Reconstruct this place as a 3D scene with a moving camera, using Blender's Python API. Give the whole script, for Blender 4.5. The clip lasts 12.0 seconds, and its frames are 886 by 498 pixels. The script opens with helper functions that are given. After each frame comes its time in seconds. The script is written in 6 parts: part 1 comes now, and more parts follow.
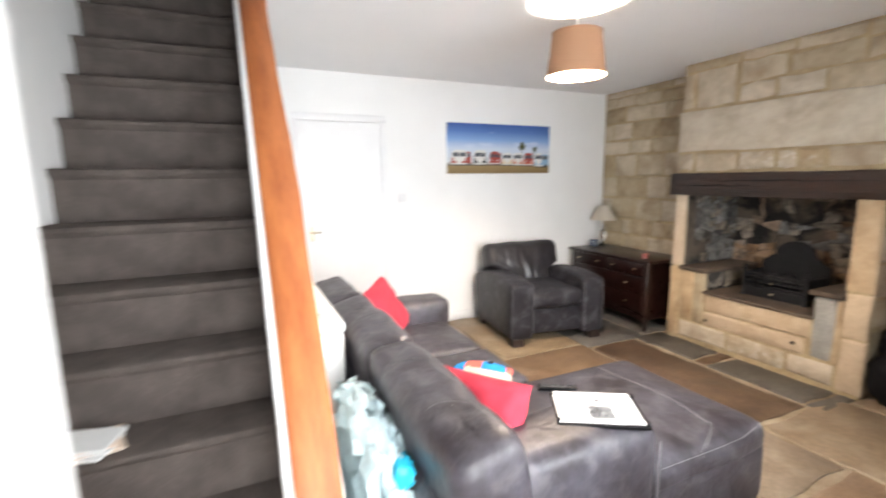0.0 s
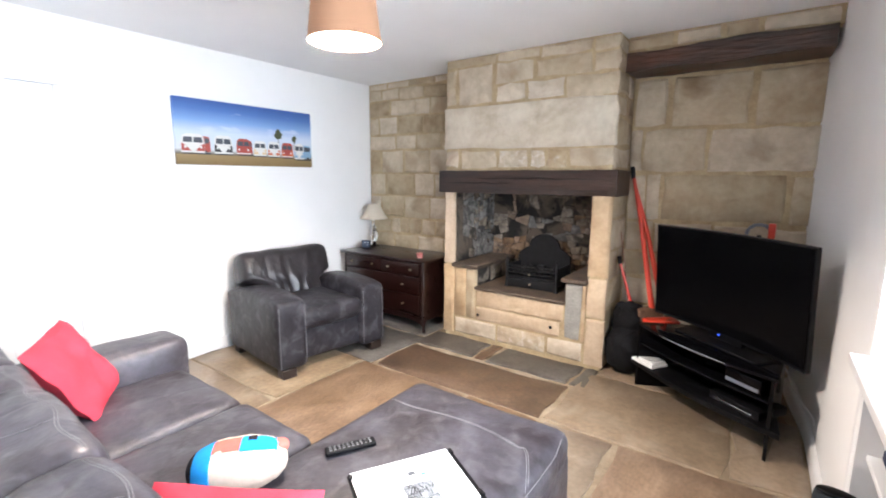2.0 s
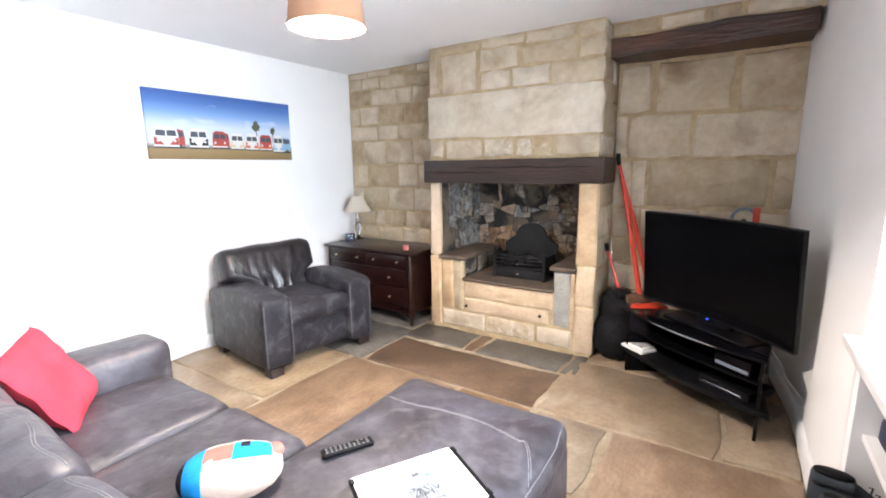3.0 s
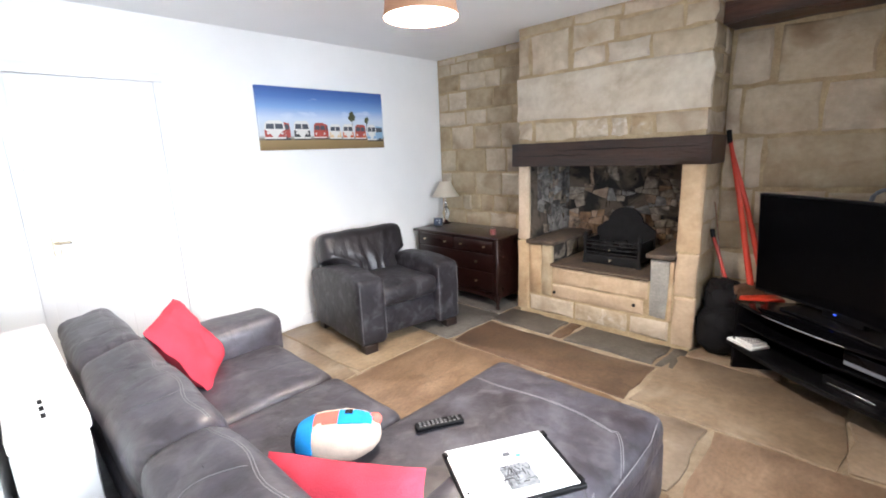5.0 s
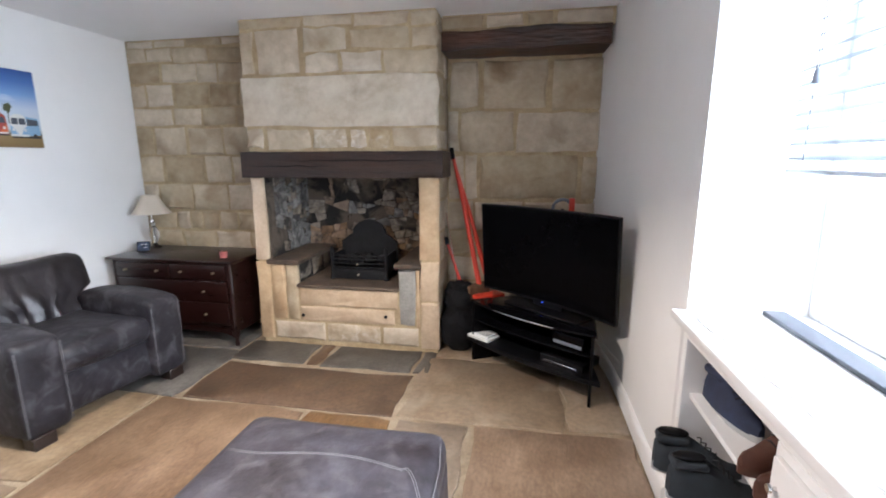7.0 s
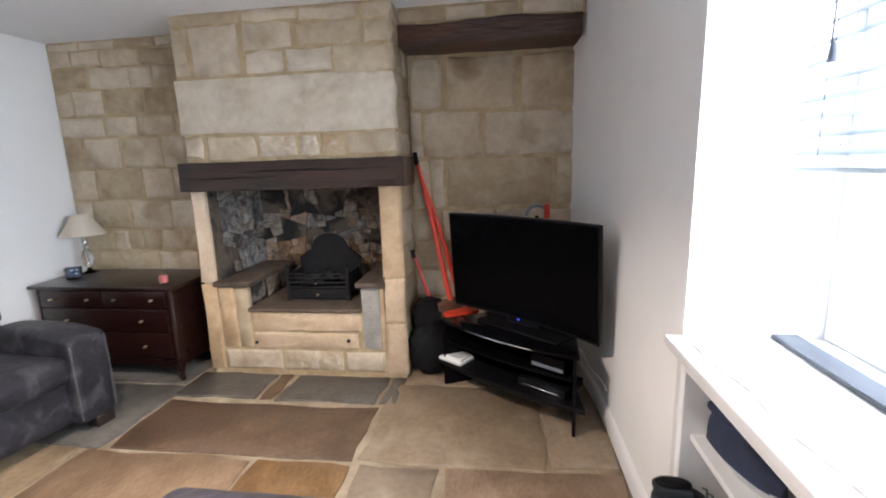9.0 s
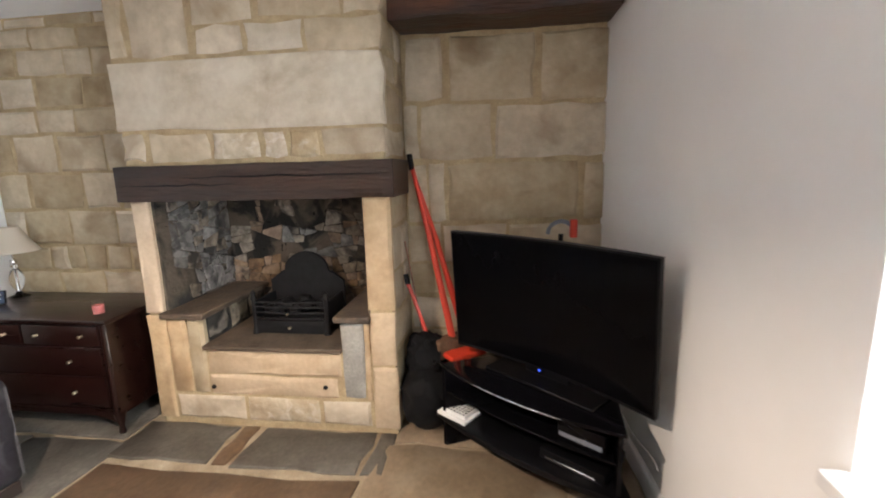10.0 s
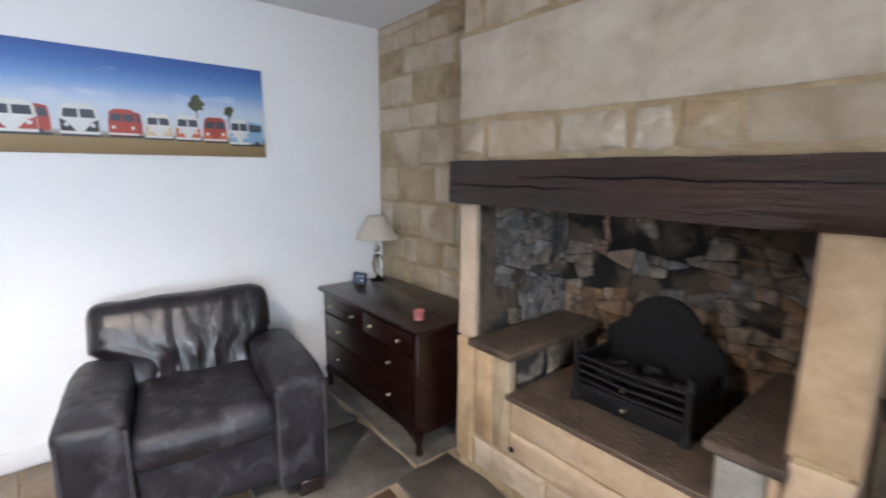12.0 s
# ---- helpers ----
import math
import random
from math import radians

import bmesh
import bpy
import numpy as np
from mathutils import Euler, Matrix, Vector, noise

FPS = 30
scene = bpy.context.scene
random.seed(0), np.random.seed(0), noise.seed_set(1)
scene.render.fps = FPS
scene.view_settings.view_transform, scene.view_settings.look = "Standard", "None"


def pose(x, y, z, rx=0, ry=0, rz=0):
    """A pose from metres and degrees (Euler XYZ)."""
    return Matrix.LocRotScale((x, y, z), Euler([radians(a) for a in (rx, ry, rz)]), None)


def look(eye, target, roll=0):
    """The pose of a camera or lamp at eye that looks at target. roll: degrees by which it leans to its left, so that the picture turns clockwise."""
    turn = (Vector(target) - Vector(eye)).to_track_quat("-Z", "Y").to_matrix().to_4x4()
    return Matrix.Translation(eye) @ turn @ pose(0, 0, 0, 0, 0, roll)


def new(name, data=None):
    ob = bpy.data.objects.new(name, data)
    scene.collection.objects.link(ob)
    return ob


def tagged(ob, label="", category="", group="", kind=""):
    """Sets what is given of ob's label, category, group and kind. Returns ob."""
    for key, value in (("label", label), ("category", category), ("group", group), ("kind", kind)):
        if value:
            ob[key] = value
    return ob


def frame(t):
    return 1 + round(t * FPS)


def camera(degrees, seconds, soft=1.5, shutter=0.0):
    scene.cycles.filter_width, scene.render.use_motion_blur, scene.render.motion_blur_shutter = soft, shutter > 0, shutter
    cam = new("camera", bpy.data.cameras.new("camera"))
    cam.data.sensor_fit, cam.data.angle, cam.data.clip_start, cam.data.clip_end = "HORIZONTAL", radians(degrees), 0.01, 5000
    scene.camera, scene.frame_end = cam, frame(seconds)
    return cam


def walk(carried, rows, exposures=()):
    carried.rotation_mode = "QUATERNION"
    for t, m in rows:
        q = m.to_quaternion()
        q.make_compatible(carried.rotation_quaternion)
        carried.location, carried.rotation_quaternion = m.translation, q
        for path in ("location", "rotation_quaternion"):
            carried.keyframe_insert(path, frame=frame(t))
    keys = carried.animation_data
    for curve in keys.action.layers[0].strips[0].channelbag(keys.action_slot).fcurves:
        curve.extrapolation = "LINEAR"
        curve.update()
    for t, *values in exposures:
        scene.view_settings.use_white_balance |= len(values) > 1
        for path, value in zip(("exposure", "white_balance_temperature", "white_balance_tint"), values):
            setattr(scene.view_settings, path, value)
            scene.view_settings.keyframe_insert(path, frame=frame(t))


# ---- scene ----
cam = camera(89.3, 12.0, soft=1.8, shutter=0.5)
PATH = [
    (0, (0.05, 0.078, 1.495), (0.866, 1.878, 1.188), -0.7),
    (0.3, (0.087, 0.252, 1.482), (1.174, 1.907, 1.205), -0.5),
    (0.5, (0.087, 0.35, 1.472), (1.312, 1.903, 1.176), -0.4),
    (0.8, (0.122, 0.403, 1.483), (1.551, 1.772, 1.194), 0.3),
    (1, (0.145, 0.433, 1.484), (1.635, 1.733, 1.185), 0.3),
    (1.5, (0.265, 0.52, 1.475), (1.806, 1.761, 1.183), 0.3),
    (2, (0.372, 0.577, 1.471), (1.974, 1.73, 1.151), 0.3),
    (2.5, (0.388, 0.644, 1.471), (2.038, 1.717, 1.113), -0.6),
    (4.5, (0.36, 0.649, 1.472), (1.854, 1.912, 1.053), -2.6),
    (5, (0.352, 0.652, 1.48), (1.751, 2.018, 1.059), -2.4),
    (5.5, (0.407, 0.727, 1.493), (1.904, 1.984, 1.068), -1.4),
    (6, (0.496, 0.858, 1.487), (2.357, 1.448, 1.055), 0.1),
    (6.5, (0.509, 0.829, 1.472), (2.409, 1.293, 1.054), -0.3),
    (7, (0.543, 0.883, 1.467), (2.473, 1.231, 1.072), -0.2),
    (7.5, (0.558, 0.936, 1.477), (2.5, 1.208, 1.082), -1.1),
    (9.5, (1.137, 0.812, 1.469), (3.084, 1.078, 1.095), -1.9),
    (10, (1.484, 0.898, 1.487), (3.43, 1.174, 1.117), -1.6),
    (10.5, (1.751, 0.971, 1.469), (3.67, 1.411, 1.113), -1.8),
    (11, (2.026, 1.06, 1.483), (3.764, 1.984, 1.133), -2.1),
    (11.5, (2.28, 1.12, 1.442), (3.751, 2.436, 1.12), -0.2),
    (12, (2.309, 1.38, 1.477), (3.563, 2.899, 1.133), 0.3),
]
EXPOSURES = [(0.0, -0.45, 6450, 10), (0.5, 0.0, 6450, 10), (1.0, 0.25, 6200, 10), (1.5, 0.12, 6000, 10), (2.0, 0.05, 5850, 10), (2.5, 0.28, 5800, 10), (4.5, -0.03, 5900, 10), (5.0, -0.18, 5900, 10),
             (5.5, -0.03, 5800, 10), (6.0, 0.66, 5700, 10), (6.5, -0.13, 5700, 10), (7.0, -0.38, 5700, 10), (7.5, -1.18, 5700, 10), (9.5, -0.26, 5950, 10), (10.0, -0.26, 6350, 10), (10.8, -0.36, 6050, 10),
             (11.5, -0.66, 5750, 10), (12.0, -0.64, 5700, 10)]
walk(cam, [(t, look(eye, target, roll)) for t, eye, target, roll in PATH], EXPOSURES)

# ---- world and lights ----
world = bpy.data.worlds.new("sky")
scene.world = world
world.use_nodes = True
wn = world.node_tree
sky = wn.nodes.new("ShaderNodeTexSky")
sky.sky_type = "NISHITA"
sky.sun_disc = False
sky.sun_elevation, sky.sun_rotation = radians(38), radians(200)
sky.air_density, sky.dust_density = 1.5, 3.0
wn.links.new(sky.outputs[0], wn.nodes["Background"].inputs[0])
wn.nodes["Background"].inputs[1].default_value = 0.15


def lamp(name, kind, m, energy, color, size=1.0, size_y=None):
    data = bpy.data.lights.new(name, kind)
    data.energy, data.color = energy, color
    if kind == "AREA":
        data.shape, data.size, data.size_y = "RECTANGLE", size, size_y or size
    elif kind == "SUN":
        data.angle = size
    else:
        data.shadow_soft_size = size
    ob = new(name, data)
    ob.matrix_world = m
    return ob


# the sky's light at the window and at the open front door
lamp("window_daylight", "AREA", look((1.69, -0.42, 1.6), (1.69, 2.0, 1.2)), 165, (0.93, 0.97, 1.0), 1.2, 1.3)
lamp("doorway_daylight", "AREA", look((0.3, -0.55, 1.2), (0.45, 2.0, 1.0)), 80, (0.95, 0.98, 1.0), 0.85, 1.9)
lamp("pendant_bulb_light", "POINT", Matrix.Translation((1.84, 2.18, 2.155)), 270, (1.0, 0.8, 0.62), 0.038)
lamp("overcast_sun", "SUN", look((1.0, -6.0, 5.0), (1.5, 0.0, 0.0)), 1.2, (1.0, 0.97, 0.93), radians(12))


# ---- materials ----
def material(name, base, rough=0.6, metal=0.0, var=0.12, scale=6.0, bump=0.0, bump_scale=60.0, fine=0.0, stretch=(1, 1, 1), second=None,
             per_object=0.0, coat=0.0, spec=0.5, ramp=(0.35, 0.7), stain=None, wrinkle=None):
    """A surface with two scales of colour variation, relief and gloss variation, in metres of the object."""
    mat = bpy.data.materials.new(name)
    mat.use_nodes = True
    nt = mat.node_tree
    bsdf = nt.nodes["Principled BSDF"]
    tc = nt.nodes.new("ShaderNodeTexCoord")
    mp = nt.nodes.new("ShaderNodeMapping")
    mp.inputs["Scale"].default_value = stretch
    nt.links.new(tc.outputs["Object"], mp.inputs["Vector"])
    vec = mp.outputs["Vector"]
    info = nt.nodes.new("ShaderNodeObjectInfo")
    if per_object:
        add = nt.nodes.new("ShaderNodeVectorMath")
        add.operation = "ADD"
        mul = nt.nodes.new("ShaderNodeMath")
        mul.operation = "MULTIPLY"
        mul.inputs[1].default_value = 37.0
        nt.links.new(info.outputs["Random"], mul.inputs[0])
        nt.links.new(vec, add.inputs[0])
        nt.links.new(mul.outputs[0], add.inputs[1])
        vec = add.outputs[0]
    n1 = nt.nodes.new("ShaderNodeTexNoise")
    n1.inputs["Scale"].default_value, n1.inputs["Detail"].default_value, n1.inputs["Roughness"].default_value = scale, 6, 0.65
    nt.links.new(vec, n1.inputs["Vector"])
    cr = nt.nodes.new("ShaderNodeValToRGB")
    other = second or tuple(c * (1 - var) for c in base)
    light = base if second else tuple(min(1, c * (1 + var)) for c in base)
    cr.color_ramp.elements[0].position, cr.color_ramp.elements[1].position = ramp
    cr.color_ramp.elements[0].color, cr.color_ramp.elements[1].color = (*other, 1), (*light, 1)
    nt.links.new(n1.outputs["Fac"], cr.inputs["Fac"])
    col = cr.outputs["Color"]
    n2 = nt.nodes.new("ShaderNodeTexNoise")
    n2.inputs["Scale"].default_value, n2.inputs["Detail"].default_value = bump_scale, 4
    nt.links.new(vec, n2.inputs["Vector"])
    if fine:
        mx = nt.nodes.new("ShaderNodeMix")
        mx.data_type, mx.blend_type = "RGBA", "OVERLAY"
        mx.inputs["Factor"].default_value = fine
        nt.links.new(col, mx.inputs[6])
        nt.links.new(n2.outputs["Fac"], mx.inputs[7])
        col = mx.outputs[2]
    if stain:  # stain: colour, scale, the two ends of its ramp, strength
        n3 = nt.nodes.new("ShaderNodeTexNoise")
        n3.inputs["Scale"].default_value, n3.inputs["Detail"].default_value, n3.inputs["Distortion"].default_value = stain[1], 5, 0.6
        off = nt.nodes.new("ShaderNodeVectorMath")
        off.operation = "ADD"
        off.inputs[1].default_value = (11.3, 4.7, 8.1)
        if len(stain) > 5:  # one stain that runs on across the pieces
            nt.links.new(nt.nodes.new("ShaderNodeNewGeometry").outputs["Position"], off.inputs[0])
        else:
            nt.links.new(vec, off.inputs[0])
        nt.links.new(off.outputs[0], n3.inputs["Vector"])
        m3 = nt.nodes.new("ShaderNodeMapRange")
        m3.inputs["From Min"].default_value, m3.inputs["From Max"].default_value, m3.inputs["To Max"].default_value = stain[2], stain[3], stain[4]
        nt.links.new(n3.outputs["Fac"], m3.inputs["Value"])
        mx3 = nt.nodes.new("ShaderNodeMix")
        mx3.data_type = "RGBA"
        nt.links.new(m3.outputs[0], mx3.inputs["Factor"])
        nt.links.new(col, mx3.inputs[6])
        mx3.inputs[7].default_value = (*stain[0], 1)
        col = mx3.outputs[2]
    if per_object:
        hsv = nt.nodes.new("ShaderNodeHueSaturation")
        mr = nt.nodes.new("ShaderNodeMapRange")
        mr.inputs["To Min"].default_value, mr.inputs["To Max"].default_value = 1 - per_object, 1 + per_object
        nt.links.new(info.outputs["Random"], mr.inputs["Value"])
        nt.links.new(mr.outputs[0], hsv.inputs["Value"])
        mr2 = nt.nodes.new("ShaderNodeMapRange")
        mr2.inputs["To Min"].default_value, mr2.inputs["To Max"].default_value = 1.15, 0.75
        nt.links.new(info.outputs["Random"], mr2.inputs["Value"])
        nt.links.new(mr2.outputs[0], hsv.inputs["Saturation"])
        nt.links.new(col, hsv.inputs["Color"])
        col = hsv.outputs[0]
    nt.links.new(col, bsdf.inputs["Base Color"])
    rr = nt.nodes.new("ShaderNodeMapRange")
    rr.inputs["To Min"].default_value, rr.inputs["To Max"].default_value = max(0.03, rough - 0.1), min(1, rough + 0.1)
    nt.links.new(n1.outputs["Fac"], rr.inputs["Value"])
    nt.links.new(rr.outputs[0], bsdf.inputs["Roughness"])
    bsdf.inputs["Metallic"].default_value = metal
    bsdf.inputs["Specular IOR Level"].default_value = spec
    bsdf.inputs["Coat Weight"].default_value = coat
    if bump:
        b = nt.nodes.new("ShaderNodeBump")
        b.inputs["Strength"].default_value, b.inputs["Distance"].default_value = 1.0, bump
        sm = nt.nodes.new("ShaderNodeMath")
        sm.operation = "ADD"
        nt.links.new(n1.outputs["Fac"], sm.inputs[0])
        nt.links.new(n2.outputs["Fac"], sm.inputs[1])
        height = sm.outputs[0]
        if wrinkle:  # wrinkle: scale and depth of creases
            vo = nt.nodes.new("ShaderNodeTexVoronoi")
            vo.feature = "DISTANCE_TO_EDGE"
            vo.inputs["Scale"].default_value = wrinkle[0]
            warp = nt.nodes.new("ShaderNodeMix")
            warp.data_type = "VECTOR"
            warp.inputs["Factor"].default_value = 0.12
            nt.links.new(vec, warp.inputs[4])
            nt.links.new(n1.outputs["Color"], warp.inputs[5])
            nt.links.new(warp.outputs[1], vo.inputs["Vector"])
            wr = nt.nodes.new("ShaderNodeMapRange")
            wr.inputs["From Max"].default_value, wr.inputs["To Max"].default_value = 0.12, wrinkle[1]
            nt.links.new(vo.outputs["Distance"], wr.inputs["Value"])
            ad = nt.nodes.new("ShaderNodeMath")
            ad.operation = "ADD"
            nt.links.new(height, ad.inputs[0])
            nt.links.new(wr.outputs[0], ad.inputs[1])
            height = ad.outputs[0]
        nt.links.new(height, b.inputs["Height"])
        nt.links.new(b.outputs[0], bsdf.inputs["Normal"])
    return mat


def glass(name, tint=(1, 1, 1), rough=0.02):
    mat = bpy.data.materials.new(name)
    mat.use_nodes = True
    b = mat.node_tree.nodes["Principled BSDF"]
    b.inputs["Base Color"].default_value = (*tint, 1)
    b.inputs["Roughness"].default_value, b.inputs["Transmission Weight"].default_value, b.inputs["IOR"].default_value = rough, 1.0, 1.45
    return mat


def glow(name, color, strength):
    mat = bpy.data.materials.new(name)
    mat.use_nodes = True
    b = mat.node_tree.nodes["Principled BSDF"]
    b.inputs["Base Color"].default_value = (*color, 1)
    b.inputs["Emission Color"].default_value, b.inputs["Emission Strength"].default_value = (*color, 1), strength
    return mat


def cloth_shade(name, color, trans=0.5):
    mat = bpy.data.materials.new(name)
    mat.use_nodes = True
    nt = mat.node_tree
    b = nt.nodes["Principled BSDF"]
    b.inputs["Base Color"].default_value, b.inputs["Roughness"].default_value = (*color, 1), 0.85
    t = nt.nodes.new("ShaderNodeBsdfTranslucent")
    t.inputs["Color"].default_value = (*color, 1)
    w = nt.nodes.new("ShaderNodeTexNoise")
    w.inputs["Scale"].default_value = 140
    bp = nt.nodes.new("ShaderNodeBump")
    bp.inputs["Distance"].default_value = 0.001
    nt.links.new(w.outputs["Fac"], bp.inputs["Height"])
    nt.links.new(bp.outputs[0], b.inputs["Normal"])
    m = nt.nodes.new("ShaderNodeMixShader")
    m.inputs[0].default_value = trans
    nt.links.new(b.outputs[0], m.inputs[1])
    nt.links.new(t.outputs[0], m.inputs[2])
    nt.links.new(m.outputs[0], nt.nodes["Material Output"].inputs["Surface"])
    return mat


M_WALL = material("wall_paint", (0.89, 0.89, 0.88), 0.85, var=0.025, scale=1.5, bump=0.0006, bump_scale=90)
M_CEIL = material("ceiling_paint", (0.87, 0.87, 0.87), 0.9, var=0.02, scale=1.2, bump=0.0005, bump_scale=70)
M_GLOSS = material("white_gloss_paint", (0.82, 0.82, 0.82), 0.35, var=0.03, scale=3, bump=0.0004, bump_scale=30)
M_STONE = material("sandstone", (0.52, 0.435, 0.31), 0.85, scale=5.0, bump=0.004, bump_scale=22, fine=0.16, second=(0.37, 0.285, 0.18),
                   per_object=0.2, ramp=(0.3, 0.66), stain=((0.2, 0.125, 0.06), 3.2, 0.52, 0.74, 0.75))
M_STONE_PALE = material("pale_sandstone", (0.62, 0.55, 0.44), 0.85, scale=4.2, bump=0.0045, bump_scale=20, fine=0.14, second=(0.45, 0.375, 0.27),
                        per_object=0.08, ramp=(0.3, 0.62), stain=((0.26, 0.18, 0.1), 2.8, 0.53, 0.75, 0.7))
M_STONE_LIME = material("limewashed_sandstone", (0.5, 0.42, 0.3), 0.8, scale=6, bump=0.005, bump_scale=24, fine=0.2, second=(0.38, 0.28, 0.17),
                        per_object=0.1, ramp=(0.3, 0.66), stain=((0.68, 0.63, 0.54), 16.0, 0.52, 0.72, 0.6))
M_JAMB = material("orange_sandstone", (0.55, 0.42, 0.275), 0.85, scale=4.5, bump=0.0025, bump_scale=40, fine=0.15, second=(0.41, 0.29, 0.17),
                  per_object=0.1, ramp=(0.3, 0.66), stain=((0.2, 0.12, 0.06), 3.0, 0.54, 0.75, 0.6))
M_GREYSTONE = material("grey_stone", (0.36, 0.34, 0.30), 0.85, scale=7, bump=0.003, bump_scale=70, fine=0.3, second=(0.26, 0.25, 0.22), per_object=0.1)
M_MORTAR = material("lime_mortar", (0.49, 0.39, 0.235), 0.95, scale=10, bump=0.004, bump_scale=120, fine=0.3, second=(0.33, 0.245, 0.14))
M_SOOT = material("sooty_stone", (0.31, 0.255, 0.19), 0.9, scale=9, bump=0.006, bump_scale=30, fine=0.35, second=(0.13, 0.1, 0.075),
                  per_object=0.2, ramp=(0.36, 0.6), stain=((0.02, 0.017, 0.015), 6.5, 0.5, 0.62, 0.9, True))
M_SOOT_G = material("grey_ashy_stone", (0.27, 0.255, 0.235), 0.92, scale=10, bump=0.006, bump_scale=30, fine=0.35, second=(0.1, 0.095, 0.09),
                    per_object=0.2, ramp=(0.36, 0.6), stain=((0.03, 0.028, 0.027), 6.0, 0.5, 0.66, 0.85, True))
M_SOOT_T = material("scorched_tan_stone", (0.33, 0.22, 0.135), 0.9, scale=8, bump=0.006, bump_scale=30, fine=0.35, second=(0.15, 0.095, 0.06),
                    per_object=0.18, ramp=(0.36, 0.6), stain=((0.03, 0.02, 0.015), 6.0, 0.52, 0.66, 0.85, True))
M_STONE_BLACK = material("black_stone", (0.012, 0.011, 0.01), 0.95, scale=5, bump=0.005, bump_scale=30, second=(0.004, 0.004, 0.004), per_object=0.3, spec=0.2)
M_SOOTWALL = material("sooty_wall", (0.13, 0.1, 0.075), 0.95, scale=7, bump=0.006, bump_scale=50, second=(0.1, 0.08, 0.058),
                      stain=((0.012, 0.011, 0.01), 4.6, 0.43, 0.56, 0.98, True))
M_HOB = material("hob_slab", (0.13, 0.092, 0.062), 0.75, scale=8, bump=0.007, bump_scale=60, second=(0.05, 0.036, 0.026))
M_FLAG = material("tan_flagstone", (0.33, 0.215, 0.12), 0.4, scale=4.2, bump=0.003, bump_scale=35, fine=0.4, second=(0.19, 0.112, 0.056),
                  per_object=0.16, stretch=(1, 1.6, 1), stain=((0.13, 0.07, 0.035), 2.4, 0.54, 0.76, 0.6))
M_FLAG_P = material("pale_worn_flagstone", (0.31, 0.23, 0.145), 0.4, scale=4.0, bump=0.003, bump_scale=30, fine=0.35, second=(0.2, 0.14, 0.085),
                    per_object=0.1, stain=((0.5, 0.43, 0.32), 3.4, 0.52, 0.75, 0.4))
M_FLAG_B = material("brown_flagstone", (0.17, 0.1, 0.052), 0.5, scale=4.5, bump=0.003, bump_scale=35, fine=0.4, second=(0.085, 0.05, 0.027),
                    per_object=0.08)
M_FLAG_G = material("grey_flagstone", (0.15, 0.137, 0.118), 0.5, scale=4.5, bump=0.003, bump_scale=40, fine=0.4, second=(0.075, 0.066, 0.055),
                    per_object=0.1)
M_JOINT = material("floor_joint", (0.45, 0.375, 0.27), 0.9, scale=4, bump=0.003, bump_scale=100, fine=0.3, second=(0.23, 0.175, 0.115))
M_LEATHER = material("grey_leather", (0.066, 0.063, 0.078), 0.44, scale=4.5, bump=0.0022, bump_scale=26, fine=0.5, second=(0.027, 0.022, 0.026), ramp=(0.36, 0.66),
                     stain=((0.2, 0.192, 0.2), 11.0, 0.5, 0.78, 0.38), wrinkle=(6.0, 0.55))
M_LEATHER_D = material("dark_leather", (0.028, 0.025, 0.03), 0.36, scale=6, bump=0.003, bump_scale=18, fine=0.4, second=(0.009, 0.008, 0.009), ramp=(0.36, 0.68),
                       stretch=(1, 1, 0.45), wrinkle=(9.0, 0.3))
M_LEATHER_A = material("charcoal_leather", (0.022, 0.021, 0.027), 0.5, scale=5.5, bump=0.0024, bump_scale=24, fine=0.5, second=(0.009, 0.008, 0.011), ramp=(0.38, 0.64), spec=0.4,
                       stain=((0.11, 0.108, 0.122), 12.0, 0.5, 0.76, 0.5), wrinkle=(6.0, 0.45))
M_SEAM = material("dull_stitching", (0.14, 0.137, 0.15), 0.75)
M_STITCH = material("stitching", (0.21, 0.205, 0.215), 0.7)
M_FEET = material("dark_feet", (0.02, 0.012, 0.01), 0.4)
M_OAK = material("dark_oak_beam", (0.042, 0.016, 0.008), 0.42, scale=4, bump=0.005, bump_scale=26, fine=0.4, stretch=(3, 0.35, 3),
                 second=(0.01, 0.006, 0.005))
M_BEAM = material("red_brown_oak_beam", (0.085, 0.028, 0.012), 0.36, scale=4, bump=0.007, bump_scale=22, fine=0.45, stretch=(3, 0.35, 3), second=(0.014, 0.007, 0.005))
M_PINE = material("orange_pine", (0.47, 0.16, 0.05), 0.42, scale=3.2, bump=0.0015, bump_scale=24, fine=0.25, stretch=(6, 0.55, 1), second=(0.3, 0.085, 0.025))
M_MAHOGANY = material("mahogany", (0.015, 0.0036, 0.0024), 0.3, scale=3, bump=0.0003, bump_scale=40, fine=0.2, stretch=(8, 0.6, 8), second=(0.008, 0.0024, 0.002),
                      coat=0.1)
M_CARPET = material("grey_carpet", (0.13, 0.108, 0.096), 0.98, scale=7, bump=0.004, bump_scale=260, fine=0.5, second=(0.08, 0.066, 0.06), spec=0.1)
M_BLACK = material("black_plastic", (0.004, 0.004, 0.005), 0.45, var=0.2, bump=0.0002, spec=0.15)
M_SCREEN = material("screen", (0.002, 0.002, 0.0025), 0.16, var=0.05, spec=0.06)
M_BLACKGLASS = material("black_glass", (0.003, 0.003, 0.004), 0.12, var=0.05, spec=0.1)
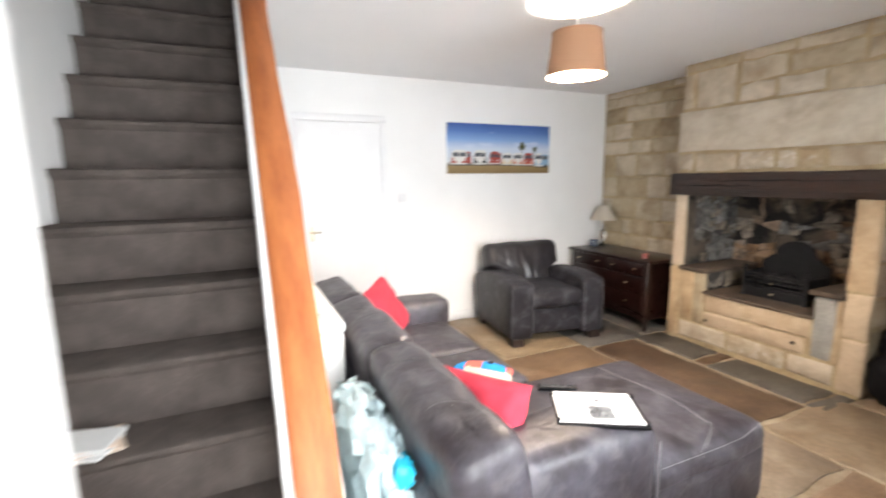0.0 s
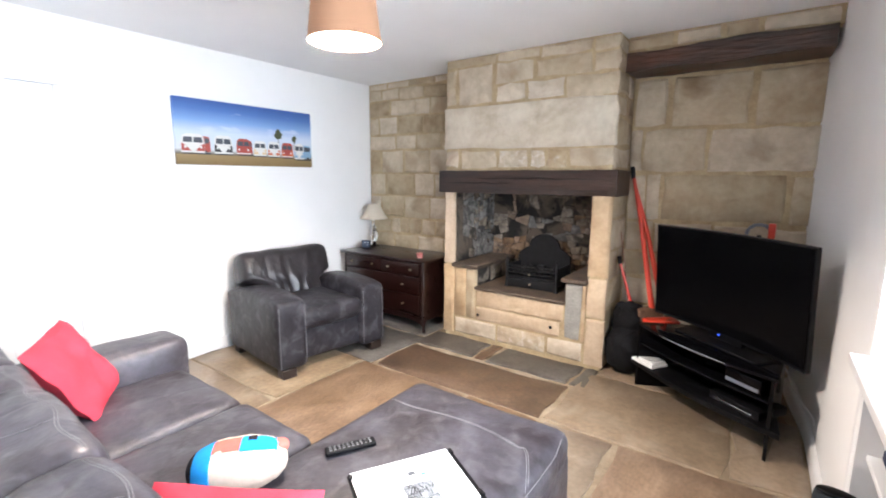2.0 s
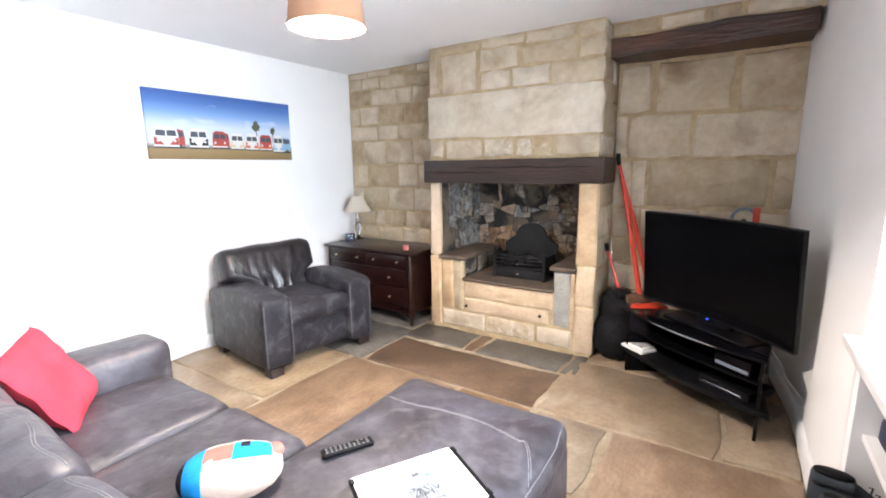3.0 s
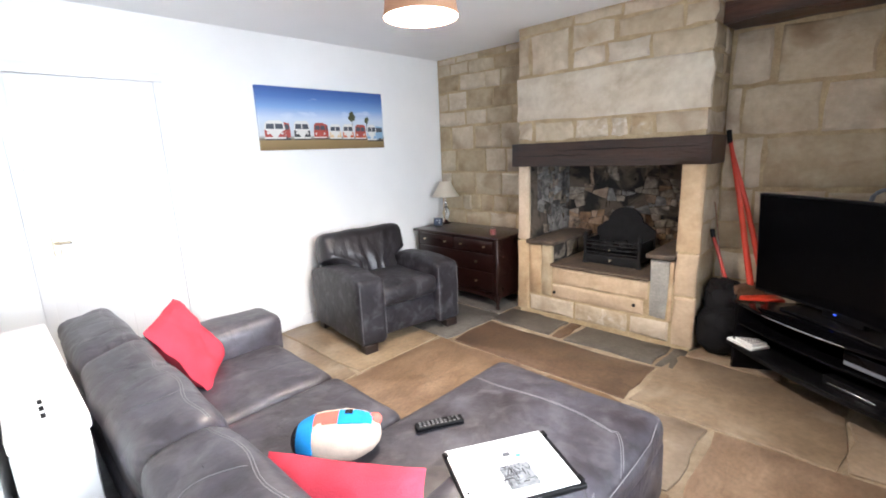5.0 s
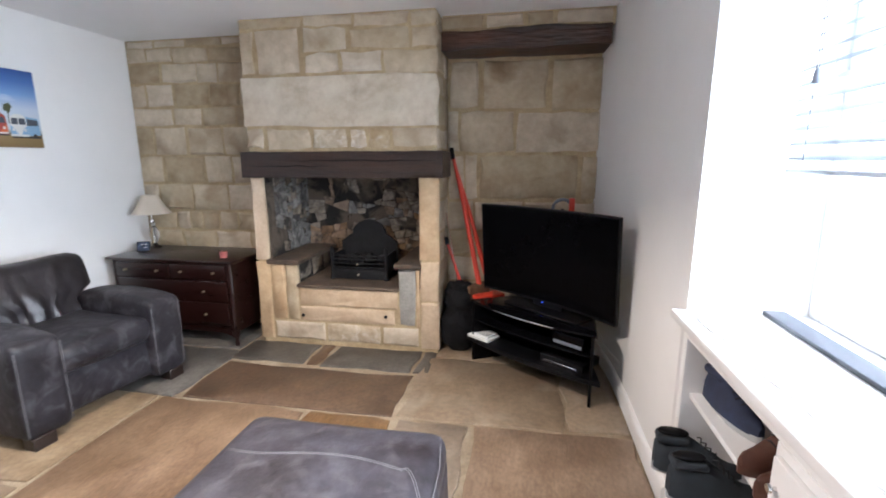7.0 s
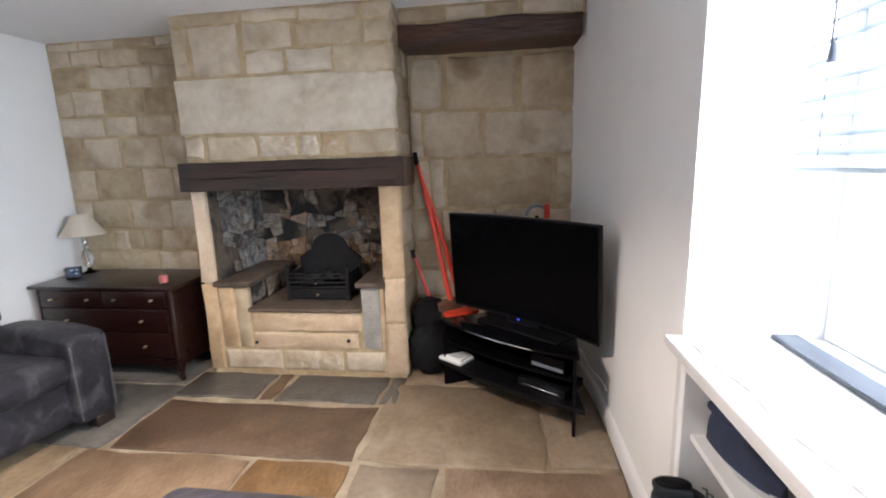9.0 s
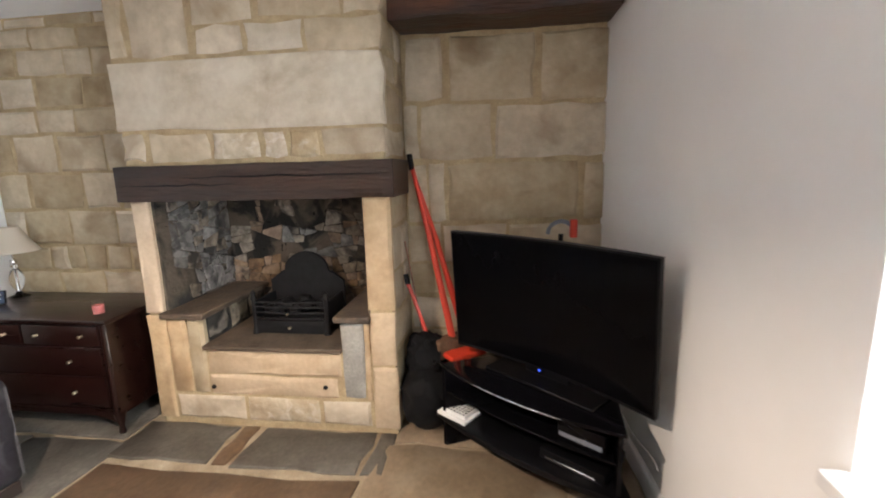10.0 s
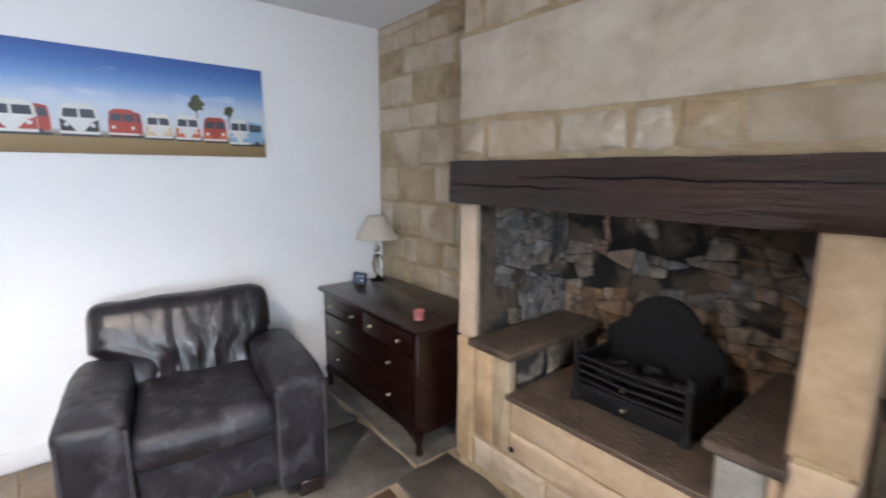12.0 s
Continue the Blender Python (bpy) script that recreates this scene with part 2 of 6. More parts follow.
M_BAG = material("black_nylon", (0.006, 0.006, 0.007), 0.7, scale=14, var=0.3, bump=0.003, bump_scale=220, spec=0.15)
M_CHROME = material("chrome", (0.7, 0.7, 0.7), 0.18, metal=1.0, var=0.03)
M_BRASS = material("aged_brass", (0.55, 0.47, 0.33), 0.3, metal=1.0, var=0.1)
M_IRON = material("cast_iron", (0.009, 0.009, 0.01), 0.6, metal=0.1, spec=0.25, scale=20, var=0.4, bump=0.001, bump_scale=90)
M_RED = material("red_plastic", (0.55, 0.045, 0.02), 0.38, var=0.08)
M_BRISTLE = material("bristles", (0.1, 0.05, 0.025), 0.9, scale=60, var=0.4, stretch=(4, 4, 0.3))
M_REDCLOTH = material("red_fabric", (0.52, 0.045, 0.07), 0.9, scale=8, var=0.12, bump=0.0012, bump_scale=260, fine=0.15, spec=0.2)
M_PLUSH_CREAM = material("cream_plush", (0.66, 0.53, 0.43), 0.98, scale=14, var=0.1, bump=0.002, bump_scale=240, spec=0.1)
M_PLUSH_BLUE = material("blue_plush", (0.03, 0.27, 0.66), 0.98, scale=14, var=0.12, bump=0.002, bump_scale=240, spec=0.1)
M_PLUSH_RED = material("coral_plush", (0.66, 0.14, 0.11), 0.98, scale=14, var=0.12, bump=0.002, bump_scale=240, spec=0.1)
M_PLUSH_BLACK = material("black_plush", (0.02, 0.02, 0.025), 0.98, scale=14, var=0.2, bump=0.002, bump_scale=240, spec=0.1)
M_PAPER = material("paper", (0.8, 0.8, 0.79), 0.8, var=0.03)
M_INK = material("printed_ink", (0.015, 0.015, 0.017), 0.8, var=0.3, scale=60)
M_INK_L = material("grey_ink", (0.07, 0.073, 0.08), 0.8, var=0.2, scale=60)
M_INK_P = material("pale_print", (0.2, 0.21, 0.22), 0.8, var=0.35, scale=60)
M_GREEN = material("green_ink", (0.1, 0.5, 0.35), 0.8)
M_BUTTON = material("remote_buttons", (0.2, 0.2, 0.205), 0.5)
M_BLUEBAG = material("pale_blue_polythene", (0.56, 0.7, 0.74), 0.35, scale=9, var=0.25, bump=0.01, bump_scale=16)
M_CYAN = material("cyan_print", (0.02, 0.42, 0.62), 0.4, scale=12, var=0.2)
M_NAVY = material("navy_suede", (0.022, 0.03, 0.065), 0.85, scale=16, var=0.25, bump=0.001, bump_scale=150)
M_BROWNSHOE = material("brown_leather", (0.085, 0.034, 0.022), 0.5, scale=10, var=0.25, bump=0.001, bump_scale=60)
M_BLACKSHOE = material("black_mesh_fabric", (0.02, 0.027, 0.035), 0.8, scale=20, var=0.3, bump=0.001, bump_scale=200)
M_SOLE = material("shoe_sole", (0.4, 0.41, 0.42), 0.7, var=0.15)
M_PINK = material("pink_wax", (0.8, 0.25, 0.24), 0.5, var=0.1)
M_GLASS = glass("clear_glass")
M_SHADE = cloth_shade("tan_drum_fabric", (0.36, 0.2, 0.115), 0.12)
M_LINING = cloth_shade("white_shade_lining", (0.85, 0.82, 0.78), 0.1)
M_SHADE_W = cloth_shade("cream_shade_fabric", (0.76, 0.69, 0.58), 0.3)
M_BULB = glow("lit_bulb", (1.0, 0.86, 0.66), 14.0)
M_LED = glow("blue_led", (0.05, 0.12, 1.0), 2.0)
M_PHOTO = material("photo_print", (0.09, 0.13, 0.22), 0.3, scale=30, second=(0.01, 0.012, 0.02))
M_UPVC = material("white_upvc", (0.8, 0.8, 0.8), 0.3, var=0.02)
M_GREYRAIL = material("grey_rail", (0.16, 0.18, 0.22), 0.4, var=0.1)
M_DARKSTRIP = material("dark_strip", (0.03, 0.034, 0.045), 0.55, var=0.1)
M_BLIND = material("blind_slat", (0.4, 0.43, 0.46), 0.5, var=0.03)
M_GROUND = material("ground", (0.2, 0.19, 0.17), 0.9, scale=1.0, bump=0.01, bump_scale=12)


# ---- building helpers ----
def mesh_from(bm, name, mat, smooth=True):
    me = bpy.data.meshes.new(name)
    bm.normal_update()
    bm.to_mesh(me)
    bm.free()
    me.materials.append(mat)
    if smooth:
        me.shade_smooth()
        me.set_sharp_from_angle(angle=radians(42))
    return me


def part(name, bm, mat, parent=None, label="", m=None, smooth=True):
    """One mesh object of one piece, under its thing where parent is given."""
    ob = new(name, mesh_from(bm, name, mat, smooth))
    return attach(ob, m if m is not None else Matrix.Identity(4), parent, label)


WORLD = {}  # where each object stands


def attach(ob, m, parent=None, label=""):
    """Stands ob at m in the world, under its parent where one is given."""
    WORLD[ob.name] = m
    ob.matrix_basis = m
    if parent is not None:
        ob.parent = parent
        ob.matrix_parent_inverse = WORLD[parent.name].inverted()
    if label:
        ob["label"] = label
    return ob


def thing(name, m, label, category, group="", kind=""):
    """An Empty at the base of a thing, which holds its parts."""
    ob = new(name)
    ob.empty_display_size = 0.1
    attach(ob, m)
    return tagged(ob, label, category, group, kind)


def box(x0, x1, y0, y1, z0, z1, bevel=0.0, seg=2, bm=None):
    bm = bm or bmesh.new()
    r = bmesh.ops.create_cube(bm, size=1.0)["verts"]
    for v in r:
        v.co = Vector((x0 + (v.co.x + 0.5) * (x1 - x0), y0 + (v.co.y + 0.5) * (y1 - y0), z0 + (v.co.z + 0.5) * (z1 - z0)))
    if bevel:
        edges = list({e for v in r for e in v.link_edges})
        bmesh.ops.bevel(bm, geom=edges, offset=bevel, segments=seg, affect="EDGES", profile=0.5, clamp_overlap=True)
    return bm


def soft_box(sx, sy, sz, r=0.04, n=6, puff=(0, 0, 0), amp=0.0, scale=4.0, seed=0.0):
    """A padded block about its middle: rounded edges of radius r, faces swollen by puff, uneven by amp."""
    def stations(h):
        rr = min(r, h * 0.98)
        inner = [-(h - rr) + 2 * (h - rr) * i / n for i in range(n + 1)]
        return [-h, -h + rr * 0.12, -h + rr * 0.45] + inner + [h - rr * 0.45, h - rr * 0.12, h]
    ax = [stations(s / 2) for s in (sx, sy, sz)]
    half = Vector((sx / 2, sy / 2, sz / 2))
    bm, made = bmesh.new(), {}
    last = [len(a) - 1 for a in ax]

    def vert(i, j, k):
        key = (i, j, k)
        if key not in made:
            p = Vector((ax[0][i], ax[1][j], ax[2][k]))
            rr = [min(r, h * 0.98) for h in half]
            q = Vector([max(-(half[a] - rr[a]), min(half[a] - rr[a], p[a])) for a in range(3)])
            d = p - q
            if d.length > 1e-9:
                e = Vector([d[a] / rr[a] for a in range(3)])
                e.normalize()
                p = q + Vector([e[a] * rr[a] for a in range(3)])
            u = Vector([p[a] / half[a] for a in range(3)])
            w = [max(0, 1 - u[a] ** 2) for a in range(3)]
            p = p + Vector((puff[0] * u.x * w[1] * w[2], puff[1] * u.y * w[0] * w[2], puff[2] * u.z * w[0] * w[1]))
            if amp:
                p = p + noise.noise_vector(p * scale + Vector((seed, seed * 1.7, seed * 0.6))) * amp
            made[key] = bm.verts.new(p)
        return made[key]

    for a in range(3):
        b, c = (a + 1) % 3, (a + 2) % 3
        for side in (0, last[a]):
            for i in range(last[b]):
                for j in range(last[c]):
                    quad = []
                    for di, dj in ((0, 0), (1, 0), (1, 1), (0, 1)):
                        key = [0, 0, 0]
                        key[a], key[b], key[c] = side, i + di, j + dj
                        quad.append(vert(*key))
                    bm.faces.new(quad if side else quad[::-1])
    return bm


def prism(points, axis, lo, hi, bevel=0.0):
    """A polygon in the two axes other than axis (in their order x, y, z), drawn out from lo to hi."""
    bm = bmesh.new()
    def at(p, d):
        q = list(p)
        q.insert(axis, d)
        return Vector(q)
    a = [bm.verts.new(at(p, lo)) for p in points]
    b = [bm.verts.new(at(p, hi)) for p in points]
    bm.faces.new(a)
    bm.faces.new(b[::-1])
    n = len(points)
    for i in range(n):
        bm.faces.new((a[i], b[i], b[(i + 1) % n], a[(i + 1) % n]))
    bmesh.ops.recalc_face_normals(bm, faces=bm.faces)
    if bevel:
        bmesh.ops.bevel(bm, geom=list(bm.edges), offset=bevel, segments=2, affect="EDGES", profile=0.5, clamp_overlap=True)
    return bm


def lathe(profile, seg=32, m=None):
    """Rings of (radius, height) about z."""
    bm = bmesh.new()
    rings = []
    for r, z in profile:
        if r < 1e-6:
            rings.append([bm.verts.new((0, 0, z))])
        else:
            rings.append([bm.verts.new((r * math.cos(2 * math.pi * i / seg), r * math.sin(2 * math.pi * i / seg), z)) for i in range(seg)])
    for a, b in zip(rings, rings[1:]):
        for i in range(seg):
            j = (i + 1) % seg
            if len(a) == 1 and len(b) > 1:
                bm.faces.new((a[0], b[j], b[i]))
            elif len(b) == 1 and len(a) > 1:
                bm.faces.new((a[i], a[j], b[0]))
            elif len(a) > 1:
                bm.faces.new((a[i], a[j], b[j], b[i]))
    bmesh.ops.recalc_face_normals(bm, faces=bm.faces)
    if m is not None:
        bm.transform(m)
    return bm


def tube(points, radius, seg=10, bm=None):
    """A round bar along points; radius one number or one for each point."""
    bm = bm or bmesh.new()
    pts = [Vector(p) for p in points]
    rad = radius if isinstance(radius, (list, tuple)) else [radius] * len(pts)
    rings = []
    for i, p in enumerate(pts):
        d = (pts[min(i + 1, len(pts) - 1)] - pts[max(i - 1, 0)]).normalized()
        side = d.cross(Vector((0, 0, 1)) if abs(d.z) < 0.9 else Vector((1, 0, 0))).normalized()
        up = side.cross(d)
        rings.append([bm.verts.new(p + rad[i] * (math.cos(2 * math.pi * k / seg) * side + math.sin(2 * math.pi * k / seg) * up)) for k in range(seg)])
    for a, b in zip(rings, rings[1:]):
        for k in range(seg):
            bm.faces.new((a[k], a[(k + 1) % seg], b[(k + 1) % seg], b[k]))
    bm.faces.new(rings[0][::-1])
    bm.faces.new(rings[-1])
    return bm


def blob(sx, sy, sz, power=2.5, cuts=7, amp=0.0, scale=5.0, seed=0.0):
    """A rounded lump of the half sizes given."""
    bm = bmesh.new()
    bmesh.ops.create_cube(bm, size=2.0)
    bmesh.ops.subdivide_edges(bm, edges=bm.edges[:], cuts=cuts, use_grid_fill=True)
    for v in bm.verts:
        n = (abs(v.co.x) ** power + abs(v.co.y) ** power + abs(v.co.z) ** power) ** (1 / power)
        p = v.co / n
        v.co = Vector((p.x * sx, p.y * sy, p.z * sz)) + (noise.noise_vector(p * scale + Vector((seed,) * 3)) * amp if amp else Vector())
    return bm


def structure(name, bm, mat, label, category="wall"):
    return tagged(part(name, bm, mat), label, category, kind="structure")


# ---- the setting ----
CEIL, WHITE_Y, FRONT_Y, BREAST_X = 2.455, 4.28, 0.25, 3.725
LEFT_BACK, RIGHT_BACK = 4.10, 4.18

structure("ground", box(-40, 40, -60, -0.56, -0.25, -0.12), M_GROUND, "dull grey ground outside the front wall", "ground")
structure("backdrop", box(-3.0, 7.0, -2.1, -2.0, -0.12, 2.35), glow("hazy_daylight", (0.95, 0.98, 1.0), 3.0), "bright hazy daylight outside the front window", "backdrop")
floor = structure("floor", box(-1.0, 4.7, -0.55, 4.6, -0.2, -0.012), M_JOINT, "stone flagged floor with pale mortar joints", "floor")

# back wall with a door opening
structure("wall_north", box(1.32, 4.7, WHITE_Y, WHITE_Y + 0.2, -0.012, 2.7), M_WALL, "plain white plastered wall")
structure("wall_north_side", box(-1.0, 0.57, WHITE_Y, WHITE_Y + 0.2, -0.012, 2.7), M_WALL, "plain white plastered wall beside the door")
structure("wall_north_over_door", box(0.57, 1.32, WHITE_Y, WHITE_Y + 0.2, 2.04, 2.7), M_WALL, "white plaster over the door")
structure("wall_behind_door", box(0.4, 1.5, WHITE_Y + 0.22, WHITE_Y + 0.3, -0.012, 2.7), M_WALL, "white wall behind the closed door")

# front wall: doorway, wall, window recess, wall up to the alcove
structure("wall_south_east", prism([(2.33, -0.25), (4.7, -0.25), (4.7, 0.345), (4.17, 0.345), (4.05, 0.333), (3.9, 0.314), (3.75, 0.291), (3.6, 0.271), (3.45, 0.258), (3.3, 0.252), (3.15, FRONT_Y), (2.33, FRONT_Y)], 2, -0.012, 2.7), M_WALL, "off-white plastered wall beside the television")
structure("wall_south_under_window", box(0.95, 2.33, -0.25, -0.08, -0.012, 0.86), M_WALL, "white wall under the window")
structure("wall_south_over_window", box(0.95, 2.33, -0.25, FRONT_Y, 2.2, 2.7), M_WALL, "white wall over the window")
structure("wall_south_middle", box(0.78, 0.95, -0.25, FRONT_Y, -0.012, 2.7), M_WALL, "white wall between door and window")
structure("wall_south_over_door", box(-0.178, 0.78, -0.25, FRONT_Y, 2.08, 2.7), M_WALL, "white wall over the front door")
structure("wall_south_west", box(-1.0, -0.178, -0.25, 0.787, -0.012, 2.7), M_WALL, "white wall end beside the foot of the stairs")
structure("wall_west", box(-0.8, -0.64, 0.787, 4.3, -0.012, 5.0), M_WALL, "white wall along the stairs")

# stair side wall with a sloping top
def cap_z(y):
    return 1.173 * y - 0.838
structure("wall_stair_side", prism([(1.06, -0.012), (4.28, -0.012), (4.28, CEIL + 0.2), (2.83, CEIL + 0.2), (2.83, cap_z(2.81) - 0.03), (1.06, cap_z(1.06) - 0.03)], 0, 0.118, 0.266),
          M_WALL, "white plastered side wall of the stairs")
structure("wall_upstairs", box(-0.7, 0.3, 3.9, 4.1, CEIL + 0.02, 5.0), M_WALL, "dim wall at the head of the stairs")
structure("wall_upstairs_side", box(0.27, 0.42, 0.5, 4.1, CEIL + 0.2, 5.0), M_WALL, "upstairs wall beside the stairwell")
structure("wall_upstairs_front", box(-0.7, 0.3, 0.55, 0.7, CEIL + 0.2, 5.0), M_WALL, "upstairs wall over the stair foot")
structure("ceiling_upstairs", box(-0.8, 0.42, 0.5, 4.1, 5.0, 5.1), M_CEIL, "ceiling over the stairs", "ceiling")

bm = box(0.262, 4.7, -0.25, 4.3, CEIL, CEIL + 0.2)
box(-0.8, 0.262, -0.25, 0.78, CEIL, CEIL + 0.2, bm=bm)
structure("ceiling", bm, M_CEIL, "flat white painted ceiling", "ceiling")

# chimney wall body, in mortar
wall_east = structure("wall_east", box(LEFT_BACK, 4.7, 2.97, WHITE_Y, -0.012, CEIL), M_MORTAR, "sandstone block wall in the alcove by the lamp")
wall_alcove = structure("wall_alcove", box(RIGHT_BACK, 4.7, FRONT_Y + 0.1, 1.495, -0.012, CEIL), M_MORTAR, "sandstone block wall in the alcove behind the television")
structure("wall_chimney_back", box(4.5, 4.7, 1.497, 2.968, -0.012, CEIL), M_SOOTWALL, "sooty back of the chimney")
bm = box(BREAST_X + 0.01, 4.5, 1.505, 2.96, 1.52, CEIL)
chimney = tagged(part("chimney_breast", bm, M_MORTAR, smooth=False), "sandstone chimney breast with a wide fireplace opening", "chimney breast", kind="structure")
part("pier", box(BREAST_X + 0.012, 4.5, 2.875, 2.96, -0.012, 1.52), M_MORTAR, chimney, smooth=False)
part("pier", box(BREAST_X + 0.012, 4.5, 1.505, 1.625, -0.012, 1.52), M_MORTAR, chimney, smooth=False)
part("base", box(BREAST_X + 0.012, 4.5, 1.625, 2.875, -0.012, 0.47), M_MORTAR, chimney, smooth=False)

# ---- stones and flags ----
def slab_mesh(w, h, proud, seed, jit=0.012, chamfer=0.016, back=0.03, bulge=0.0):
    """A dressed stone about its middle: width along x, height along y, face towards +z."""
    rng = random.Random(seed)
    pts = []
    nx, ny = max(2, min(5, round(w / 0.13))), max(2, min(4, round(h / 0.13)))
    for i in range(nx):
        pts.append((-w / 2 + w * i / nx, -h / 2))
    for i in range(ny):
        pts.append((w / 2, -h / 2 + h * i / ny))
    for i in range(nx):
        pts.append((w / 2 - w * i / nx, h / 2))
    for i in range(ny):
        pts.append((-w / 2, h / 2 - h * i / ny))
    j = min(jit, 0.12 * min(w, h))
    pts = [(x + rng.uniform(-j, j), y + rng.uniform(-j, j)) for x, y in pts]
    c = min(chamfer, 0.2 * min(w, h))
    bm = bmesh.new()
    rings = []
    for inset, z in ((0, -back), (0, proud - c * 0.8), (c, proud)):
        ring = []
        for x, y in pts:
            fx, fy = max(0.0, 1 - inset * 2 / w), max(0.0, 1 - inset * 2 / h)
            dz = rng.uniform(-0.25, 0.25) * c if inset else 0
            ring.append(bm.verts.new((x * fx, y * fy, z + dz)))
        rings.append(ring)
    n = len(pts)
    for a, b in zip(rings, rings[1:]):
        for i in range(n):
            bm.faces.new((a[i], a[(i + 1) % n], b[(i + 1) % n], b[i]))
    mid = bm.verts.new((rng.uniform(-0.2, 0.2) * w, rng.uniform(-0.2, 0.2) * h, proud + bulge + rng.uniform(-0.3, 0.3) * c))
    for i in range(n):
        bm.faces.new((rings[2][i], rings[2][(i + 1) % n], mid))
    return bm


FACES = {  # the turn of a stone whose face looks along -x, -y, +y or +z
    "-x": Matrix(((0, 0, -1), (-1, 0, 0), (0, 1, 0))).to_4x4(), "-y": Matrix(((1, 0, 0), (0, 0, -1), (0, 1, 0))).to_4x4(),
    "+y": Matrix(((-1, 0, 0), (0, 0, 1), (0, 1, 0))).to_4x4(), "+z": Matrix.Identity(4)}
stone_count = [0]


def stone(parent, face, at, a0, a1, b0, b1, mat, proud=0.012, name="stone", **kw):
    """One stone on the plane `at`; a is the level axis, b the height (or y on a floor)."""
    stone_count[0] += 1
    am, bmid = (a0 + a1) / 2, (b0 + b1) / 2
    place = {"-x": (at, am, bmid), "-y": (am, at, bmid), "+y": (am, at, bmid), "+z": (am, bmid, at)}[face]
    return part(name, slab_mesh(a1 - a0, b1 - b0, proud, stone_count[0], **kw), mat, parent, m=Matrix.Translation(place) @ FACES[face])


def courses(parent, face, at, a0, a1, heights, mat, widths=(0.16, 0.36), gap=0.018, seed=0, proud=0.012, mats=None, name="stone"):
    """Rows of stones between a0 and a1; heights: the levels of the bed joints."""
    rng = random.Random(seed)
    for lo, hi in zip(heights, heights[1:]):
        a = a0
        while a < a1 - 0.02:
            w = rng.uniform(*widths)
            if a1 - a - w < widths[0] * 0.7:
                w = a1 - a
            stone(parent, face, at, a + gap / 2, min(a1, a + w) - gap / 2, lo + gap / 2, hi - gap / 2, rng.choice(mats) if mats else mat,
                  proud + rng.uniform(-0.004, 0.004), name, jit=0.03 if mats else 0.012)
            a += w


# chimney breast face over the lintel
for k, (y0, y1, z0, z1) in enumerate([
        (2.48, 2.96, 2.39, 2.45), (2.1, 2.46, 2.385, 2.45), (1.69, 2.08, 2.365, 2.45), (1.5, 1.67, 2.36, 2.45), (2.86, 2.965, 2.07, 2.375), (2.5, 2.84, 2.07, 2.375),
        (2.13, 2.47, 2.22, 2.375), (1.69, 2.105, 2.22, 2.355), (1.495, 1.675, 2.215, 2.345), (2.21, 2.47, 2.075, 2.205), (1.885, 2.185, 2.07, 2.205),
        (1.495, 1.865, 2.045, 2.2), (1.49, 2.975, 1.705, 2.045), (2.83, 2.965, 1.545, 1.69), (2.455, 2.81, 1.545, 1.69), (2.16, 2.435, 1.545, 1.69),
        (2.02, 2.145, 1.545, 1.685), (1.84, 2.005, 1.545, 1.685), (1.495, 1.82, 1.545, 1.69)]):
    stone(chimney, "-x", BREAST_X + 0.012, y0, y1, z0, z1, M_STONE_PALE if k in (6, 10, 12) else M_STONE_LIME if k in (15, 16, 17) else M_STONE, 0.012 if k != 12 else 0.022, jit=0.013, bulge=0.004)
# returns of the breast in the alcoves
courses(chimney, "-y", 1.507, BREAST_X + 0.03, RIGHT_BACK, [0.0, 0.24, 0.46, 0.68, 0.92, 1.16, 1.38, 1.52, 1.70, 1.9, 2.06, 2.22, 2.34, 2.45], M_STONE, (0.2, 0.34), seed=4)
courses(chimney, "+y", 2.958, BREAST_X + 0.03, LEFT_BACK, [0.0, 0.3, 0.6, 0.9, 1.16, 1.38, 1.6, 1.9, 2.1, 2.3, 2.45], M_STONE, (0.18, 0.3), seed=5)

# alcove by the lamp
for y0, y1, z0, z1 in [
        (4.1, 4.27, 2.28, 2.385), (3.85, 4.08, 2.275, 2.38), (3.51, 3.83, 2.265, 2.375), (3.2, 3.49, 2.26, 2.37), (3.98, 4.265, 2.11, 2.26),
        (3.63, 3.95, 2.11, 2.255), (3.44, 3.61, 2.1, 2.25), (3.12, 3.42, 2.1, 2.25), (4.14, 4.27, 1.92, 2.09), (3.87, 4.12, 1.92, 2.09),
        (3.53, 3.84, 1.915, 2.085), (3.25, 3.51, 1.91, 2.085), (2.98, 3.23, 1.91, 2.085), (3.9, 4.27, 1.755, 1.9), (3.62, 3.88, 1.755, 1.895),
        (3.3, 3.6, 1.755, 1.895), (2.98, 3.28, 1.755, 1.895), (4.12, 4.27, 1.51, 1.735), (3.8, 4.09, 1.51, 1.735), (3.44, 3.76, 1.51, 1.735),
        (3.1, 3.42, 1.51, 1.735), (4.06, 4.27, 1.27, 1.49), (3.65, 4.02, 1.27, 1.49), (3.38, 3.62, 1.27, 1.49), (3.0, 3.36, 1.27, 1.49), (4.13, 4.27, 1.03, 1.25),
        (3.79, 4.11, 1.03, 1.25), (3.44, 3.77, 1.03, 1.25), (3.0, 3.42, 1.03, 1.25), (3.98, 4.27, 0.86, 1.01), (3.84, 3.96, 0.86, 1.01), (3.72, 3.82, 0.86, 1.01),
        (3.55, 3.7, 0.86, 1.01), (3.37, 3.53, 0.86, 1.01), (2.98, 3.35, 0.86, 1.01)]:
    stone(wall_east, "-x", LEFT_BACK, y0, y1, z0, z1, M_STONE, 0.017, jit=0.008)
